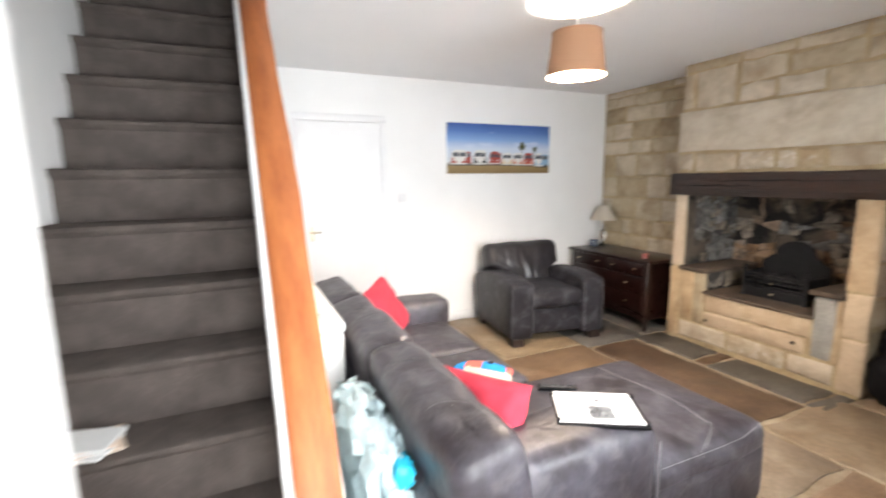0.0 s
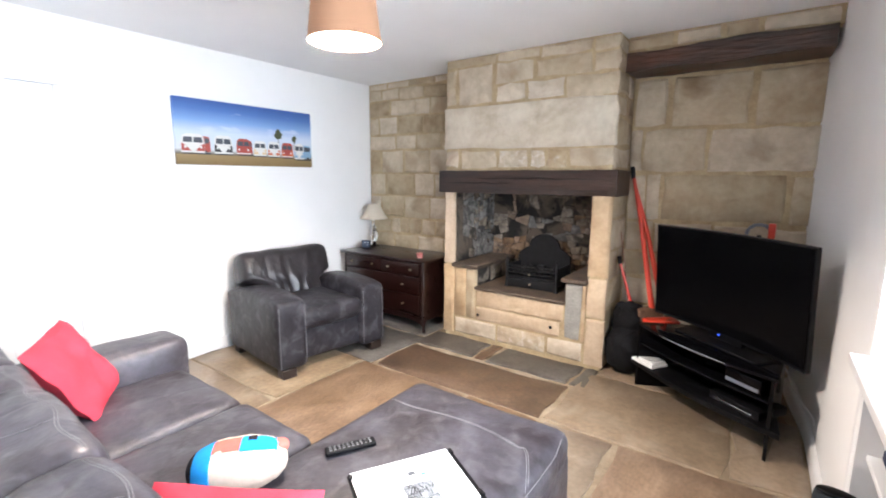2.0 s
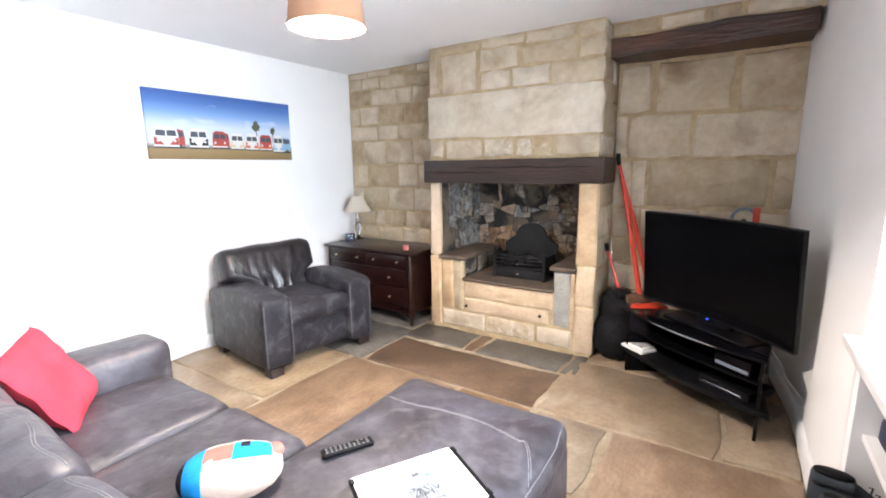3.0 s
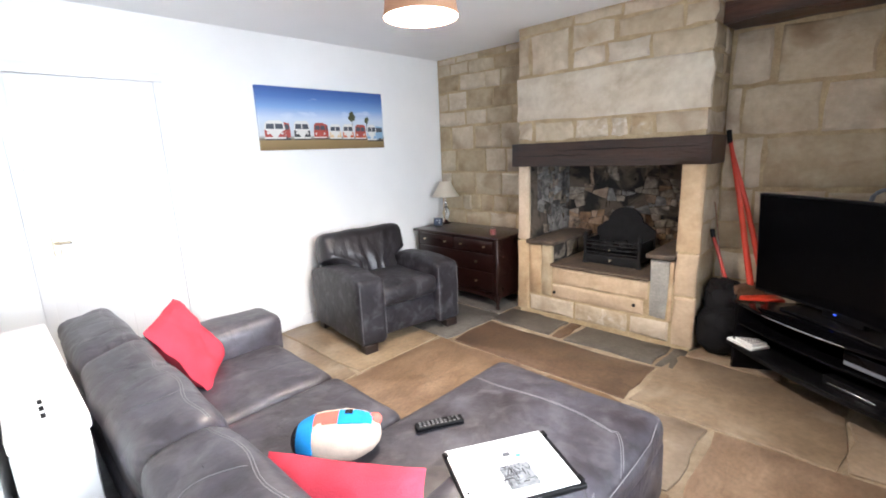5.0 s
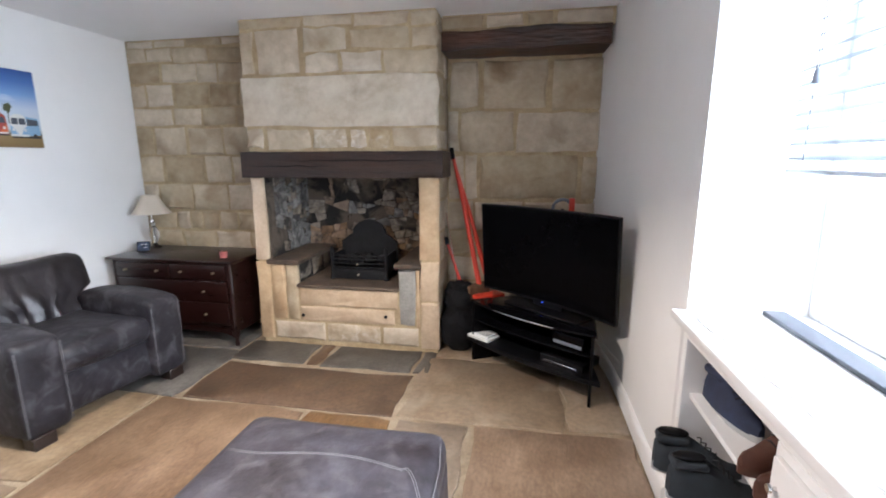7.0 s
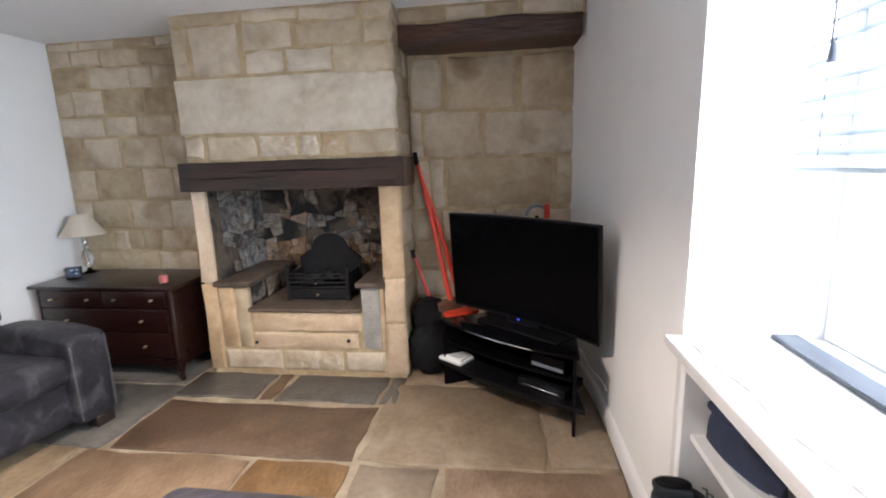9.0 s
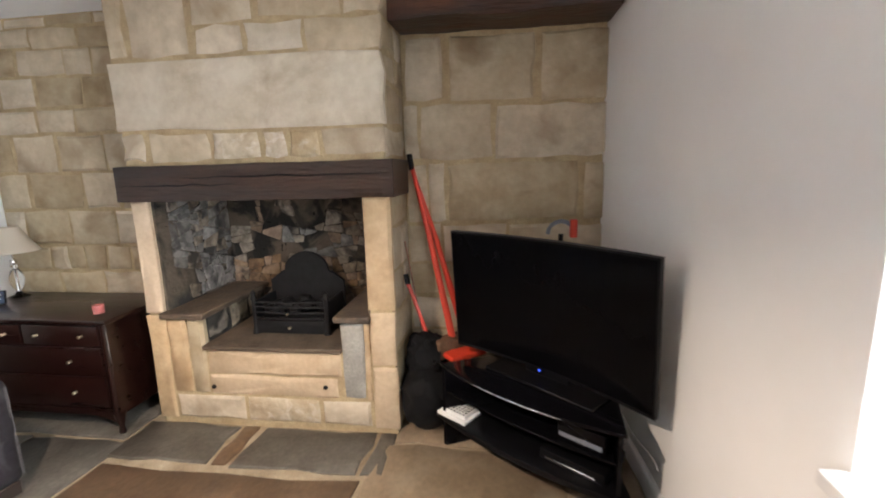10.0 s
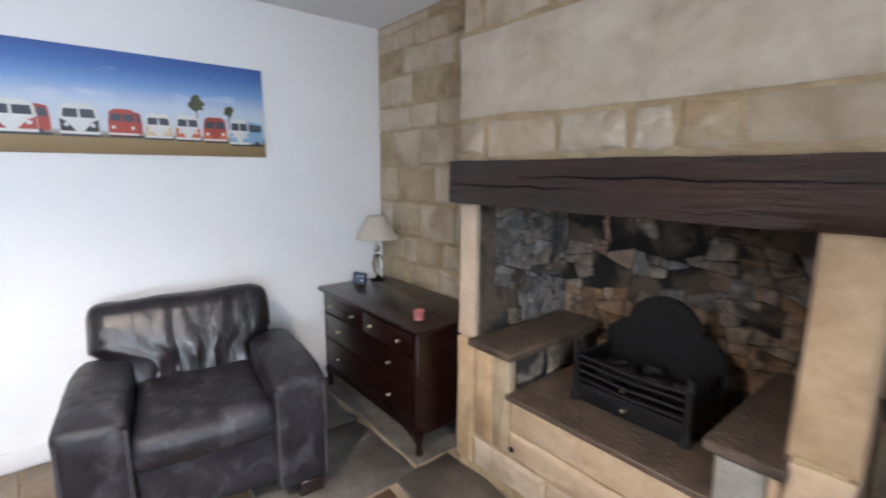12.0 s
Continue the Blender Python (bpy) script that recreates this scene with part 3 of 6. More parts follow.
courses(wall_east, "-x", LEFT_BACK, 2.98, 4.27, [0.0, 0.26, 0.5, 0.68, 0.845], M_STONE, (0.25, 0.5), seed=8)
courses(wall_east, "-x", LEFT_BACK, 2.98, 4.27, [2.385, 2.452], M_STONE, (0.3, 0.5), seed=9)

# alcove behind the television
for y0, y1, z0, z1 in [
        (1.26, 1.47, 1.86, 2.19), (0.74, 1.22, 1.85, 2.19), (0.3, 0.7, 1.83, 2.19), (1.41, 1.49, 1.52, 1.83), (0.98, 1.39, 1.52, 1.825), (0.3, 0.95, 1.52, 1.805),
        (1.37, 1.49, 1.15, 1.49), (1.26, 1.35, 1.15, 1.49), (0.48, 1.23, 1.16, 1.485), (0.3, 0.45, 1.16, 1.475), (1.29, 1.49, 0.9, 1.125),
        (0.89, 1.27, 0.9, 1.125), (0.3, 0.87, 0.9, 1.125)]:
    stone(wall_alcove, "-x", RIGHT_BACK, y0, y1, z0, z1, M_STONE, 0.017, jit=0.01)
courses(wall_alcove, "-x", RIGHT_BACK, 0.3, 1.49, [0.0, 0.22, 0.45, 0.68, 0.885], M_STONE, (0.3, 0.55), seed=10)

# stonework carried by the alcove beam, and the beam
over_beam = structure("wall_over_beam", box(3.92, RIGHT_BACK - 0.002, 0.3, 1.494, 2.345, CEIL), M_MORTAR, "stone course carried by the alcove beam")
for y0, y1 in ((1.2, 1.49), (0.92, 1.18), (0.72, 0.9), (0.335, 0.7)):
    stone(over_beam, "-x", 3.922, y0, y1, 2.36, 2.45, M_STONE, 0.01, jit=0.006)


def rough_beam(y0, y1, x0, x1, z0, z1, seed, n=26, wander=0.012):
    """A hewn beam along y with uneven arrises."""
    bm = bmesh.new()
    rings = []
    outline = [(x0, z0, 0.02), (x0, z0 * 0.67 + z1 * 0.33, 0.006), (x0, z0 * 0.33 + z1 * 0.67, 0.006), (x0, z1, 0.012), (x1, z1, 0.005), (x1, z0, 0.012)]
    for i in range(n + 1):
        y = y0 + (y1 - y0) * i / n
        ring = []
        for k, (x, z, w) in enumerate(outline):
            d = noise.noise_vector(Vector((y * 3.2, k * 5.3, seed)))
            e = noise.noise_vector(Vector((y * 14, k * 5.3, seed + 9)))
            ring.append(bm.verts.new((x + d.x * w * 0.7, y, z + d.y * wander + e.y * 0.003)))
        rings.append(ring)
    for a, b in zip(rings, rings[1:]):
        for k in range(6):
            bm.faces.new((a[k], a[(k + 1) % 6], b[(k + 1) % 6], b[k]))
    bm.faces.new(rings[0][::-1])
    bm.faces.new(rings[-1])
    bmesh.ops.recalc_face_normals(bm, faces=bm.faces)
    bmesh.ops.bevel(bm, geom=list(bm.edges), offset=0.003, segments=1, affect="EDGES", clamp_overlap=True)
    return bm


tagged(part("ceiling_beam", rough_beam(0.34, 1.49, 3.87, RIGHT_BACK - 0.006, 2.215, 2.343, 3.0, wander=0.02), M_BEAM),
       "dark stained oak beam across the alcove over the television", "beam")
lintel = tagged(part("fireplace_lintel", rough_beam(1.452, 3.012, 3.69, 4.05, 1.33, 1.52, 7.0, wander=0.008), M_OAK),
                "dark oak lintel beam over the fireplace", "lintel")
for k, z in enumerate((1.455, 1.415)):  # drying cracks along its face
    y_from, y_to = (1.5, 2.6) if k == 0 else (2.3, 2.98)
    pts = [(3.686, y_from + (y_to - y_from) * i / 14, z + 0.012 * noise.noise(Vector((i * 0.5, k * 7, 2)))) for i in range(15)]
    part("crack", tube(pts, [0.0035 * math.sin(math.pi * (i + 0.5) / 15) + 0.001 for i in range(15)], 5), M_BLACK, lintel)

# fireplace surround
for y0, y1, z0, z1, mat in [
        (2.87, 2.98, 0.68, 1.335, M_JAMB), (2.87, 2.985, 0.02, 0.665, M_JAMB), (1.49, 1.632, 0.72, 1.335, M_JAMB), (1.49, 1.632, 0.40, 0.705, M_JAMB),
        (1.49, 1.632, 0.02, 0.39, M_JAMB), (2.74, 2.862, 0.19, 0.655, M_JAMB), (2.635, 2.735, 0.19, 0.655, M_STONE),
        (1.64, 1.665, 0.19, 0.64, M_JAMB), (1.675, 1.80, 0.2, 0.64, M_GREYSTONE), (1.815, 2.625, 0.32, 0.47, M_JAMB), (1.84, 2.625, 0.19, 0.312, M_JAMB),
        (2.42, 2.85, 0.03, 0.175, M_STONE), (1.96, 2.4, 0.03, 0.175, M_STONE_LIME), (1.65, 1.94, 0.03, 0.175, M_STONE)]:
    stone(chimney, "-x", BREAST_X + 0.014, y0, y1, z0, z1, mat, 0.014, jit=0.005)
for y, z in ((2.6, 0.238), (1.91, 0.262)):
    part("iron_bolt", lathe([(0, 0.012), (0.009, 0.011), (0.013, 0.006), (0.014, 0.0)], 12), M_IRON, chimney, "small rusty iron bolt",
         Matrix.Translation((BREAST_X - 0.001, y, z)) @ FACES["-x"])
for y0, y1 in ((2.6, 2.874), (1.626, 1.83)):
    part("hob_block", box(BREAST_X + 0.03, 4.44, (2.64 if y0 > 2 else 1.626), (2.874 if y0 > 2 else 1.795), 0.49, 0.655), M_SOOTWALL, chimney)
    part("hob_slab", box(3.695, 4.44, y0, y1, 0.655, 0.69, 0.006, 1), M_HOB, chimney, "dark worn stone hob slab")
for x0 in (3.78, 4.0, 4.22):
    stone(chimney, "-y", 2.642, x0, x0 + 0.2, 0.5, 0.65, M_SOOT, 0.01)
    stone(chimney, "+y", 1.793, x0, x0 + 0.2, 0.5, 0.65, M_SOOT, 0.01)
part("hearth_slab", box(3.705, 4.44, 1.80, 2.635, 0.472, 0.497, 0.005, 1), M_HOB, chimney, "dark worn hearth slab")
# fireback and cheeks of sooty rubble
part("fireback_bed", box(4.44, 4.5, 1.62, 2.88, 0.47, 2.2), M_SOOTWALL, chimney, smooth=False)
part("cheek_bed", box(3.76, 4.45, 2.855, 2.876, 0.69, 1.51), M_SOOTWALL, chimney, smooth=False)
part("cheek_bed", box(3.76, 4.45, 1.624, 1.645, 0.69, 1.51), M_SOOTWALL, chimney, smooth=False)
# flue pockets and black hollows of the fireback and cheeks: level and height of the middle, half sizes
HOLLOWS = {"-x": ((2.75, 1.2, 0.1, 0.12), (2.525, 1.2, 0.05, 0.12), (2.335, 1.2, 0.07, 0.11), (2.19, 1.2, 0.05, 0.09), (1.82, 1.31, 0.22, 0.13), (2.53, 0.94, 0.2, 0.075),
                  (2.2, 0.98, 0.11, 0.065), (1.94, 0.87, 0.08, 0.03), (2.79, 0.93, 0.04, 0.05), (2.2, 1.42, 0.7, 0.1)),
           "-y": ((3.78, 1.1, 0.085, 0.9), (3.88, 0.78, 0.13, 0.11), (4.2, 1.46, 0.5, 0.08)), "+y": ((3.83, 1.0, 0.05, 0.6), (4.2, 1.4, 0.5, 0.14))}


def hearth_stone(face, a, b, rng):
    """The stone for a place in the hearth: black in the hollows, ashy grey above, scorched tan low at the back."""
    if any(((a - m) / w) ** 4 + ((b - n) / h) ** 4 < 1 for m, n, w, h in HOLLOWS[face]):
        return M_STONE_BLACK
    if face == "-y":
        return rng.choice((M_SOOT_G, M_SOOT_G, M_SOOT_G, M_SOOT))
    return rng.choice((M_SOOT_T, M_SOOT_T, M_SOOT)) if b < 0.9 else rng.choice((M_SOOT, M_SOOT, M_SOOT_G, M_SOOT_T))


def rubble(parent, face, at, a0, a1, b0, b1, seed, size=(0.004, 0.017), gap=0.003):
    """Uneven broken stones that fill a rectangle: split again and again by slanting cuts."""
    rng = random.Random(seed)
    todo, done = [[Vector((a0, b0)), Vector((a1, b0)), Vector((a1, b1)), Vector((a0, b1))]], []
    while todo:
        poly = todo.pop()
        area = abs(sum(p.x * q.y - q.x * p.y for p, q in zip(poly, poly[1:] + poly[:1]))) / 2
        if area < rng.uniform(*size):
            done.append(poly)
            continue
        mid = sum(poly, Vector((0, 0))) / len(poly)
        wide = max(p.x for p in poly) - min(p.x for p in poly)
        tall = max(p.y for p in poly) - min(p.y for p in poly)
        ang = (0.0 if wide > tall * 1.25 else math.pi / 2) + rng.uniform(-0.38, 0.38)
        normal = Vector((math.cos(ang), math.sin(ang)))
        mid += normal * rng.uniform(-0.18, 0.18) * max(wide, tall)
        halves = [[], []]
        for p, q in zip(poly, poly[1:] + poly[:1]):
            dp, dq = (p - mid).dot(normal), (q - mid).dot(normal)
            halves[dp > 0].append(p)
            if (dp > 0) != (dq > 0):
                x = p + (q - p) * (dp / (dp - dq))
                halves[0].append(x)
                halves[1].append(x)
        todo += [h for h in halves if len(h) > 2] if min(len(h) for h in halves) > 2 else []
    for poly in done:
        mid = sum(poly, Vector((0, 0))) / len(poly)
        bm = bmesh.new()
        rad = sum((p - mid).length for p in poly) / len(poly)
        stuff = hearth_stone(face, mid.x, mid.y, rng)
        proud = rng.uniform(0.003, 0.014) - (0.016 if stuff is M_STONE_BLACK else 0)
        rim = []
        for p, q in zip(poly, poly[1:] + poly[:1]):  # corners rounded off
            rim += [p.lerp(q, 0.1), p.lerp(q, 0.9)]
        rings = [[bm.verts.new(((p.x - mid.x) * s + rng.uniform(-1, 1) * w, (p.y - mid.y) * s + rng.uniform(-1, 1) * w, z + rng.uniform(-1, 1) * w)) for p in rim]
                 for s, z, w in ((1 - gap / rad, -0.02, 0), (1 - gap * 1.2 / rad, proud * 0.55, 0.004), (0.84, proud, 0.006))]
        n = len(rim)
        for a, b in zip(rings, rings[1:]):
            for i in range(n):
                bm.faces.new((a[i], a[(i + 1) % n], b[(i + 1) % n], b[i]))
        top = bm.verts.new((0, 0, proud * 1.1))
        for i in range(n):
            bm.faces.new((rings[2][i], rings[2][(i + 1) % n], top))
        bmesh.ops.recalc_face_normals(bm, faces=bm.faces)
        where = {"-x": (at, mid.x, mid.y), "-y": (mid.x, at, mid.y), "+y": (mid.x, at, mid.y)}[face]
        flip = Matrix.Diagonal((-1 if face in ("-x", "+y") else 1, 1, 1, 1))
        bm.transform(flip)
        bmesh.ops.recalc_face_normals(bm, faces=bm.faces)
        part("stone", bm, stuff, parent, m=Matrix.Translation(where) @ FACES[face])


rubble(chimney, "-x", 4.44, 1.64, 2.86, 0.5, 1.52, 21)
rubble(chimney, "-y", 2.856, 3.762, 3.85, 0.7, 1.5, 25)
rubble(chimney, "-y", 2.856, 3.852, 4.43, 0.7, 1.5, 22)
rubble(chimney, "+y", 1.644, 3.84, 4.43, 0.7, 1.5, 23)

# ---- staircase ----
RISE, GOING, FIRST_Y = 0.2224, 0.1896, 1.2626
stairs = thing("staircase", Matrix.Translation((-0.24, FIRST_Y, 0)), "steep straight staircase in dark grey carpet", "staircase")


def step_mesh(k):
    """A carpeted tread with a rounded nosing and its riser; the carpet sags a little."""
    bm = bmesh.new()
    y, z = 0.0, RISE
    prof = [(0.02, -0.004), (0.018, z - 0.045), (0.002, z - 0.034), (-0.006, z - 0.02), (-0.004, z - 0.006), (0.01, z), (GOING + 0.02, z)]
    n = 18
    rows = []
    for i in range(n + 1):
        x = -0.4 + 0.756 * i / n
        row = []
        for j, (py, pz) in enumerate(prof):
            d = noise.noise_vector(Vector((x * 5, k * 3.1, j * 1.3))) * (0.005 if 0 < j < 6 else 0.0)
            row.append(bm.verts.new((x, py + d.y, pz + d.z * 0.6)))
        rows.append(row)
    for a, b in zip(rows, rows[1:]):
        for j in range(len(prof) - 1):
            bm.faces.new((a[j], b[j], b[j + 1], a[j + 1]))
    bmesh.ops.recalc_face_normals(bm, faces=bm.faces)
    low = [bm.verts.new((x, GOING + 0.02, -0.004)) for x in (-0.4, 0.356)]
    bm.faces.new([rows[0][j] for j in range(len(prof))] + [low[0]])
    bm.faces.new([rows[-1][j] for j in range(len(prof))][::-1] + [low[1]][::-1])
    return bm


for k in range(12):
    part("step", step_mesh(k), M_CARPET, stairs, m=Matrix.Translation((-0.24, FIRST_Y + GOING * k, RISE * k)))
structure("landing", box(-0.64, 0.117, FIRST_Y + GOING * 12, 3.95, RISE * 12 - 0.1, RISE * 12 - 0.012), M_CARPET, "dark carpeted landing", "floor")

# sloping timber cap along the stair wall, its white edge, and a nail
cap = thing("stair_wall_cap", Matrix.Translation((0.2, 1.05, cap_z(1.05))), "orange varnished pine board capping the stair wall", "handrail")


def cap_board(x0, x1, y0, y1, below, above, wave, seed):
    bm = bmesh.new()
    rings = []
    n = 30
    for i in range(n + 1):
        y = y0 + (y1 - y0) * i / n
        w = wave * noise.noise(Vector((y * 2.2, seed, 0.3))) + wave * 0.5 * noise.noise(Vector((y * 6, seed, 4.3)))
        z = cap_z(y)
        rings.append([bm.verts.new(p) for p in ((x0, y, z - below), (x0, y, z + above - 0.004), (x0 + 0.005, y, z + above), (x1 + w - 0.008, y, z + above),
                                                (x1 + w, y, z + above - 0.01), (x1 + w, y, z - below))])
    for a, b in zip(rings, rings[1:]):
        for k in range(6):
            bm.faces.new((a[k], a[(k + 1) % 6], b[(k + 1) % 6], b[k]))
    bm.faces.new(rings[0][::-1])
    bm.faces.new(rings[-1])
    bmesh.ops.recalc_face_normals(bm, faces=bm.faces)
    return bm


part("board", cap_board(0.131, 0.268, 1.05, 2.8, 0.03, 0.012, 0.012, 2.0), M_PINE, cap)
part("edge_strip", cap_board(0.107, 0.129, 1.33, 2.8, 0.16, 0.006, 0.0, 5.0), M_GLOSS, cap, "white painted edge strip")
part("nail", tube([(0.096, 1.78, cap_z(1.78) - 0.02), (0.11, 1.78, cap_z(1.78) - 0.022)], 0.003, 6), M_CHROME, cap)

# ---- door in the back wall ----
door = tagged(part("door_1", box(0.572, 1.318, WHITE_Y + 0.001, WHITE_Y + 0.05, 0.0, 2.025, 0.002, 1), M_GLOSS), "closed white panelled internal door", "door", kind="structure")
for x0, x1 in ((0.68, 0.92), (0.97, 1.21)):
    for z0, z1 in ((0.2, 0.85), (1.0, 1.55), (1.65, 1.92)):
        part("panel", box(x0, x1, WHITE_Y - 0.0005, WHITE_Y + 0.02, z0, z1, 0.001, 1), M_GLOSS, door)
for bx in ((0.515, 0.574, 0.0, 2.024), (1.3165, 1.375, 0.0, 2.024), (0.515, 1.375, 2.026, 2.09)):
    structure("trim_door", box(bx[0], bx[1], WHITE_Y - 0.014, WHITE_Y, bx[2], bx[3], 0.004, 2), M_GLOSS, "white painted door architrave", "trim")
part("backplate", box(0.625, 0.66, WHITE_Y - 0.006, WHITE_Y + 0.003, 0.95, 1.08, 0.003, 1), M_BRASS, door, "chrome handle plate")
part("lever", tube([(0.642, WHITE_Y + 0.01, 1.03), (0.642, WHITE_Y - 0.04, 1.03), (0.66, WHITE_Y - 0.045, 1.03), (0.715, WHITE_Y - 0.045, 1.028)], 0.008, 10), M_BRASS, door, "chrome lever handle")
switch = thing("light_switch", Matrix.Translation((1.52, WHITE_Y - 0.005, 1.32)), "white plastic light switch on the wall", "switch")
part("plate", box(1.477, 1.563, WHITE_Y - 0.011, WHITE_Y, 1.277, 1.363, 0.003, 2), M_UPVC, switch)
part("rocker", box(1.508, 1.532, WHITE_Y - 0.016, WHITE_Y - 0.01, 1.3, 1.34, 0.002, 1), M_UPVC, switch)

# skirting along the window wall
structure("baseboard_north", box(1.376, 3.5, WHITE_Y - 0.016, WHITE_Y, 0.0, 0.1, 0.004, 2), M_GLOSS, "white skirting under the plain wall", "baseboard")
bm = bmesh.new()
rings = []
for x, y in ((2.345, 0.25), (3.15, 0.25), (3.45, 0.258), (3.6, 0.271), (3.75, 0.291), (3.9, 0.314), (4.05, 0.333), (4.16, 0.344)):
    rings.append([bm.verts.new((x, y + dy, z)) for dy, z in ((-0.002, 0.0), (0.022, 0.0), (0.022, 0.085), (0.012, 0.1), (-0.002, 0.105))])
for a, b in zip(rings, rings[1:]):
    for k in range(5):
        bm.faces.new((a[k], b[k], b[(k + 1) % 5], a[(k + 1) % 5]))
bm.faces.new(rings[0])
bm.faces.new(rings[-1][::-1])
bmesh.ops.recalc_face_normals(bm, faces=bm.faces)
structure("baseboard", bm, M_GLOSS, "white painted skirting board", "baseboard")

# ---- window, sill and boxed shelf under it ----
structure("window_sill", box(1.0, 2.326, -0.2, 0.248, 0.862, 0.892, 0.004, 2), M_GLOSS, "deep white painted window sill", "sill")
structure("trim_sill_nosing", box(1.0, 2.345, 0.249, 0.305, 0.858, 0.892, 0.006, 3), M_GLOSS, "rounded nosing of the window sill", "sill")
window = thing("window_1", Matrix.Translation((1.64, -0.2, 0.89)), "white framed window, overexposed by daylight", "window", kind="structure")
for n, (x0, x1, z0, z1) in enumerate([(0.95, 1.02, 0.893, 2.2), (2.26, 2.33, 0.893, 2.2), (1.02, 2.26, 2.13, 2.2), (1.02, 2.26, 0.893, 0.955), (1.6, 1.67, 0.955, 2.13)]):
    part("window_frame", box(x0, x1, -0.22, -0.16, z0, z1, 0.006, 2), M_UPVC, window)
for x0, x1 in ((1.02, 1.6), (1.67, 2.26)):
    pane = part("pane", box(x0, x1, -0.195, -0.19, 0.955, 2.13), M_GLASS, window)
    pane.visible_shadow = False
tagged(part("sill_rail", box(1.02, 2.322, -0.08, -0.006, 0.893, 0.91, 0.003, 2), M_DARKSTRIP), "dark grey strip lying along the back of the sill", "rail")
blind = thing("venetian_blind", Matrix.Translation((1.64, -0.02, 2.19)), "white venetian blind half lowered over the bright window", "blind")
part("headrail", box(1.03, 2.3, -0.055, 0.015, 2.15, 2.198, 0.004, 2), M_BLIND, blind)
slat = bmesh.new()
for i in range(7):
    u = -1 + 2 * i / 6
    for x in (-0.625, 0.625):
        slat.verts.new((x, u * 0.024, 0.004 * (1 - u * u)))
slat.verts.ensure_lookup_table()
for i in range(6):
    slat.faces.new([slat.verts[j] for j in (2 * i, 2 * i + 1, 2 * i + 3, 2 * i + 2)])
bmesh.ops.solidify(slat, geom=slat.faces[:], thickness=0.002)
slat_me = mesh_from(slat, "slat", M_BLIND)
for k in range(15):
    z = 2.125 - 0.0468 * k
    attach(new("slat", slat_me), Matrix.Translation((1.675, -0.02, z)) @ Matrix.Rotation(radians(-30), 4, "X"), blind)
part("bottom_rail", box(1.05, 2.3, -0.04, 0.0, 1.415, 1.43, 0.004, 2), M_BLIND, blind)
for x in (1.16, 1.66, 2.19):
    for y in (-0.046, 0.006):
        part("ladder_cord", tube([(x, y, 2.16), (x, y, 1.43)], 0.0012, 5), M_INK_L, blind)
for dx in (0, 0.012):
    part("pull_cord", tube([(2.15 + dx, 0.018, 2.16), (2.145 + dx, 0.024, 1.73)], 0.0015, 5), M_INK_L, blind)
part("tassel", lathe([(0.004, 0.045), (0.008, 0.04), (0.012, 0.0), (0.0, -0.001)], 12, Matrix.Translation((2.15, 0.024, 1.685))), M_GREYRAIL, blind, "dark cord tassel")

# boxing under the sill: open shoe shelf, panel and knob
boxing = thing("shoe_cupboard", Matrix.Translation((1.64, 0.1, 0)), "white boxed-in cupboard under the sill with an open shoe shelf", "cupboard")
part("side", box(2.262, 2.3, -0.075, 0.249, 0.0, 0.857), M_GLOSS, boxing)
part("side", box(1.615, 1.64, -0.075, 0.249, 0.0, 0.857), M_GLOSS, boxing)
part("back", box(1.0, 2.262, -0.078, -0.06, 0.0, 0.857), M_GLOSS, boxing)
part("shelf", box(1.64, 2.262, -0.06, 0.235, 0.565, 0.585, 0.003, 1), M_GLOSS, boxing)
part("bottom", box(1.64, 2.262, -0.06, 0.235, 0.26, 0.285, 0.003, 1), M_GLOSS, boxing)
part("architrave", prism([(2.262, 0.249), (2.33, 0.249), (2.33, 0.262), (2.318, 0.268), (2.30, 0.264), (2.285, 0.272), (2.27, 0.27), (2.262, 0.262)], 2, 0.0, 0.856), M_GLOSS, boxing)
part("front_rail", box(1.0, 2.262, 0.235, 0.262, 0.80, 0.857, 0.003, 1), M_GLOSS, boxing)
part("front_panel", box(1.0, 1.64, 0.235, 0.262, 0.0, 0.80, 0.003, 1), M_GLOSS, boxing)
cdoor = part("door", box(1.05, 1.615, 0.2625, 0.28, 0.05, 0.775, 0.004, 2), M_GLOSS, boxing)
part("knob", lathe([(0.0, 0.022), (0.010, 0.02), (0.012, 0.014), (0.005, 0.008), (0.006, 0.0)], 14, Matrix.Translation((1.585, 0.28, 0.705)) @ FACES["+y"]), M_CHROME, cdoor)
pts = [(2.27 - 0.1 * i, 0.235 + 0.012 * math.sin(i * 1.7) + 0.008 * math.sin(i * 0.9), 0.8955) for i in range(13)]
tagged(part("sill_cable", tube(pts, 0.0035, 6), M_UPVC), "thin white cable lying along the sill", "cable")


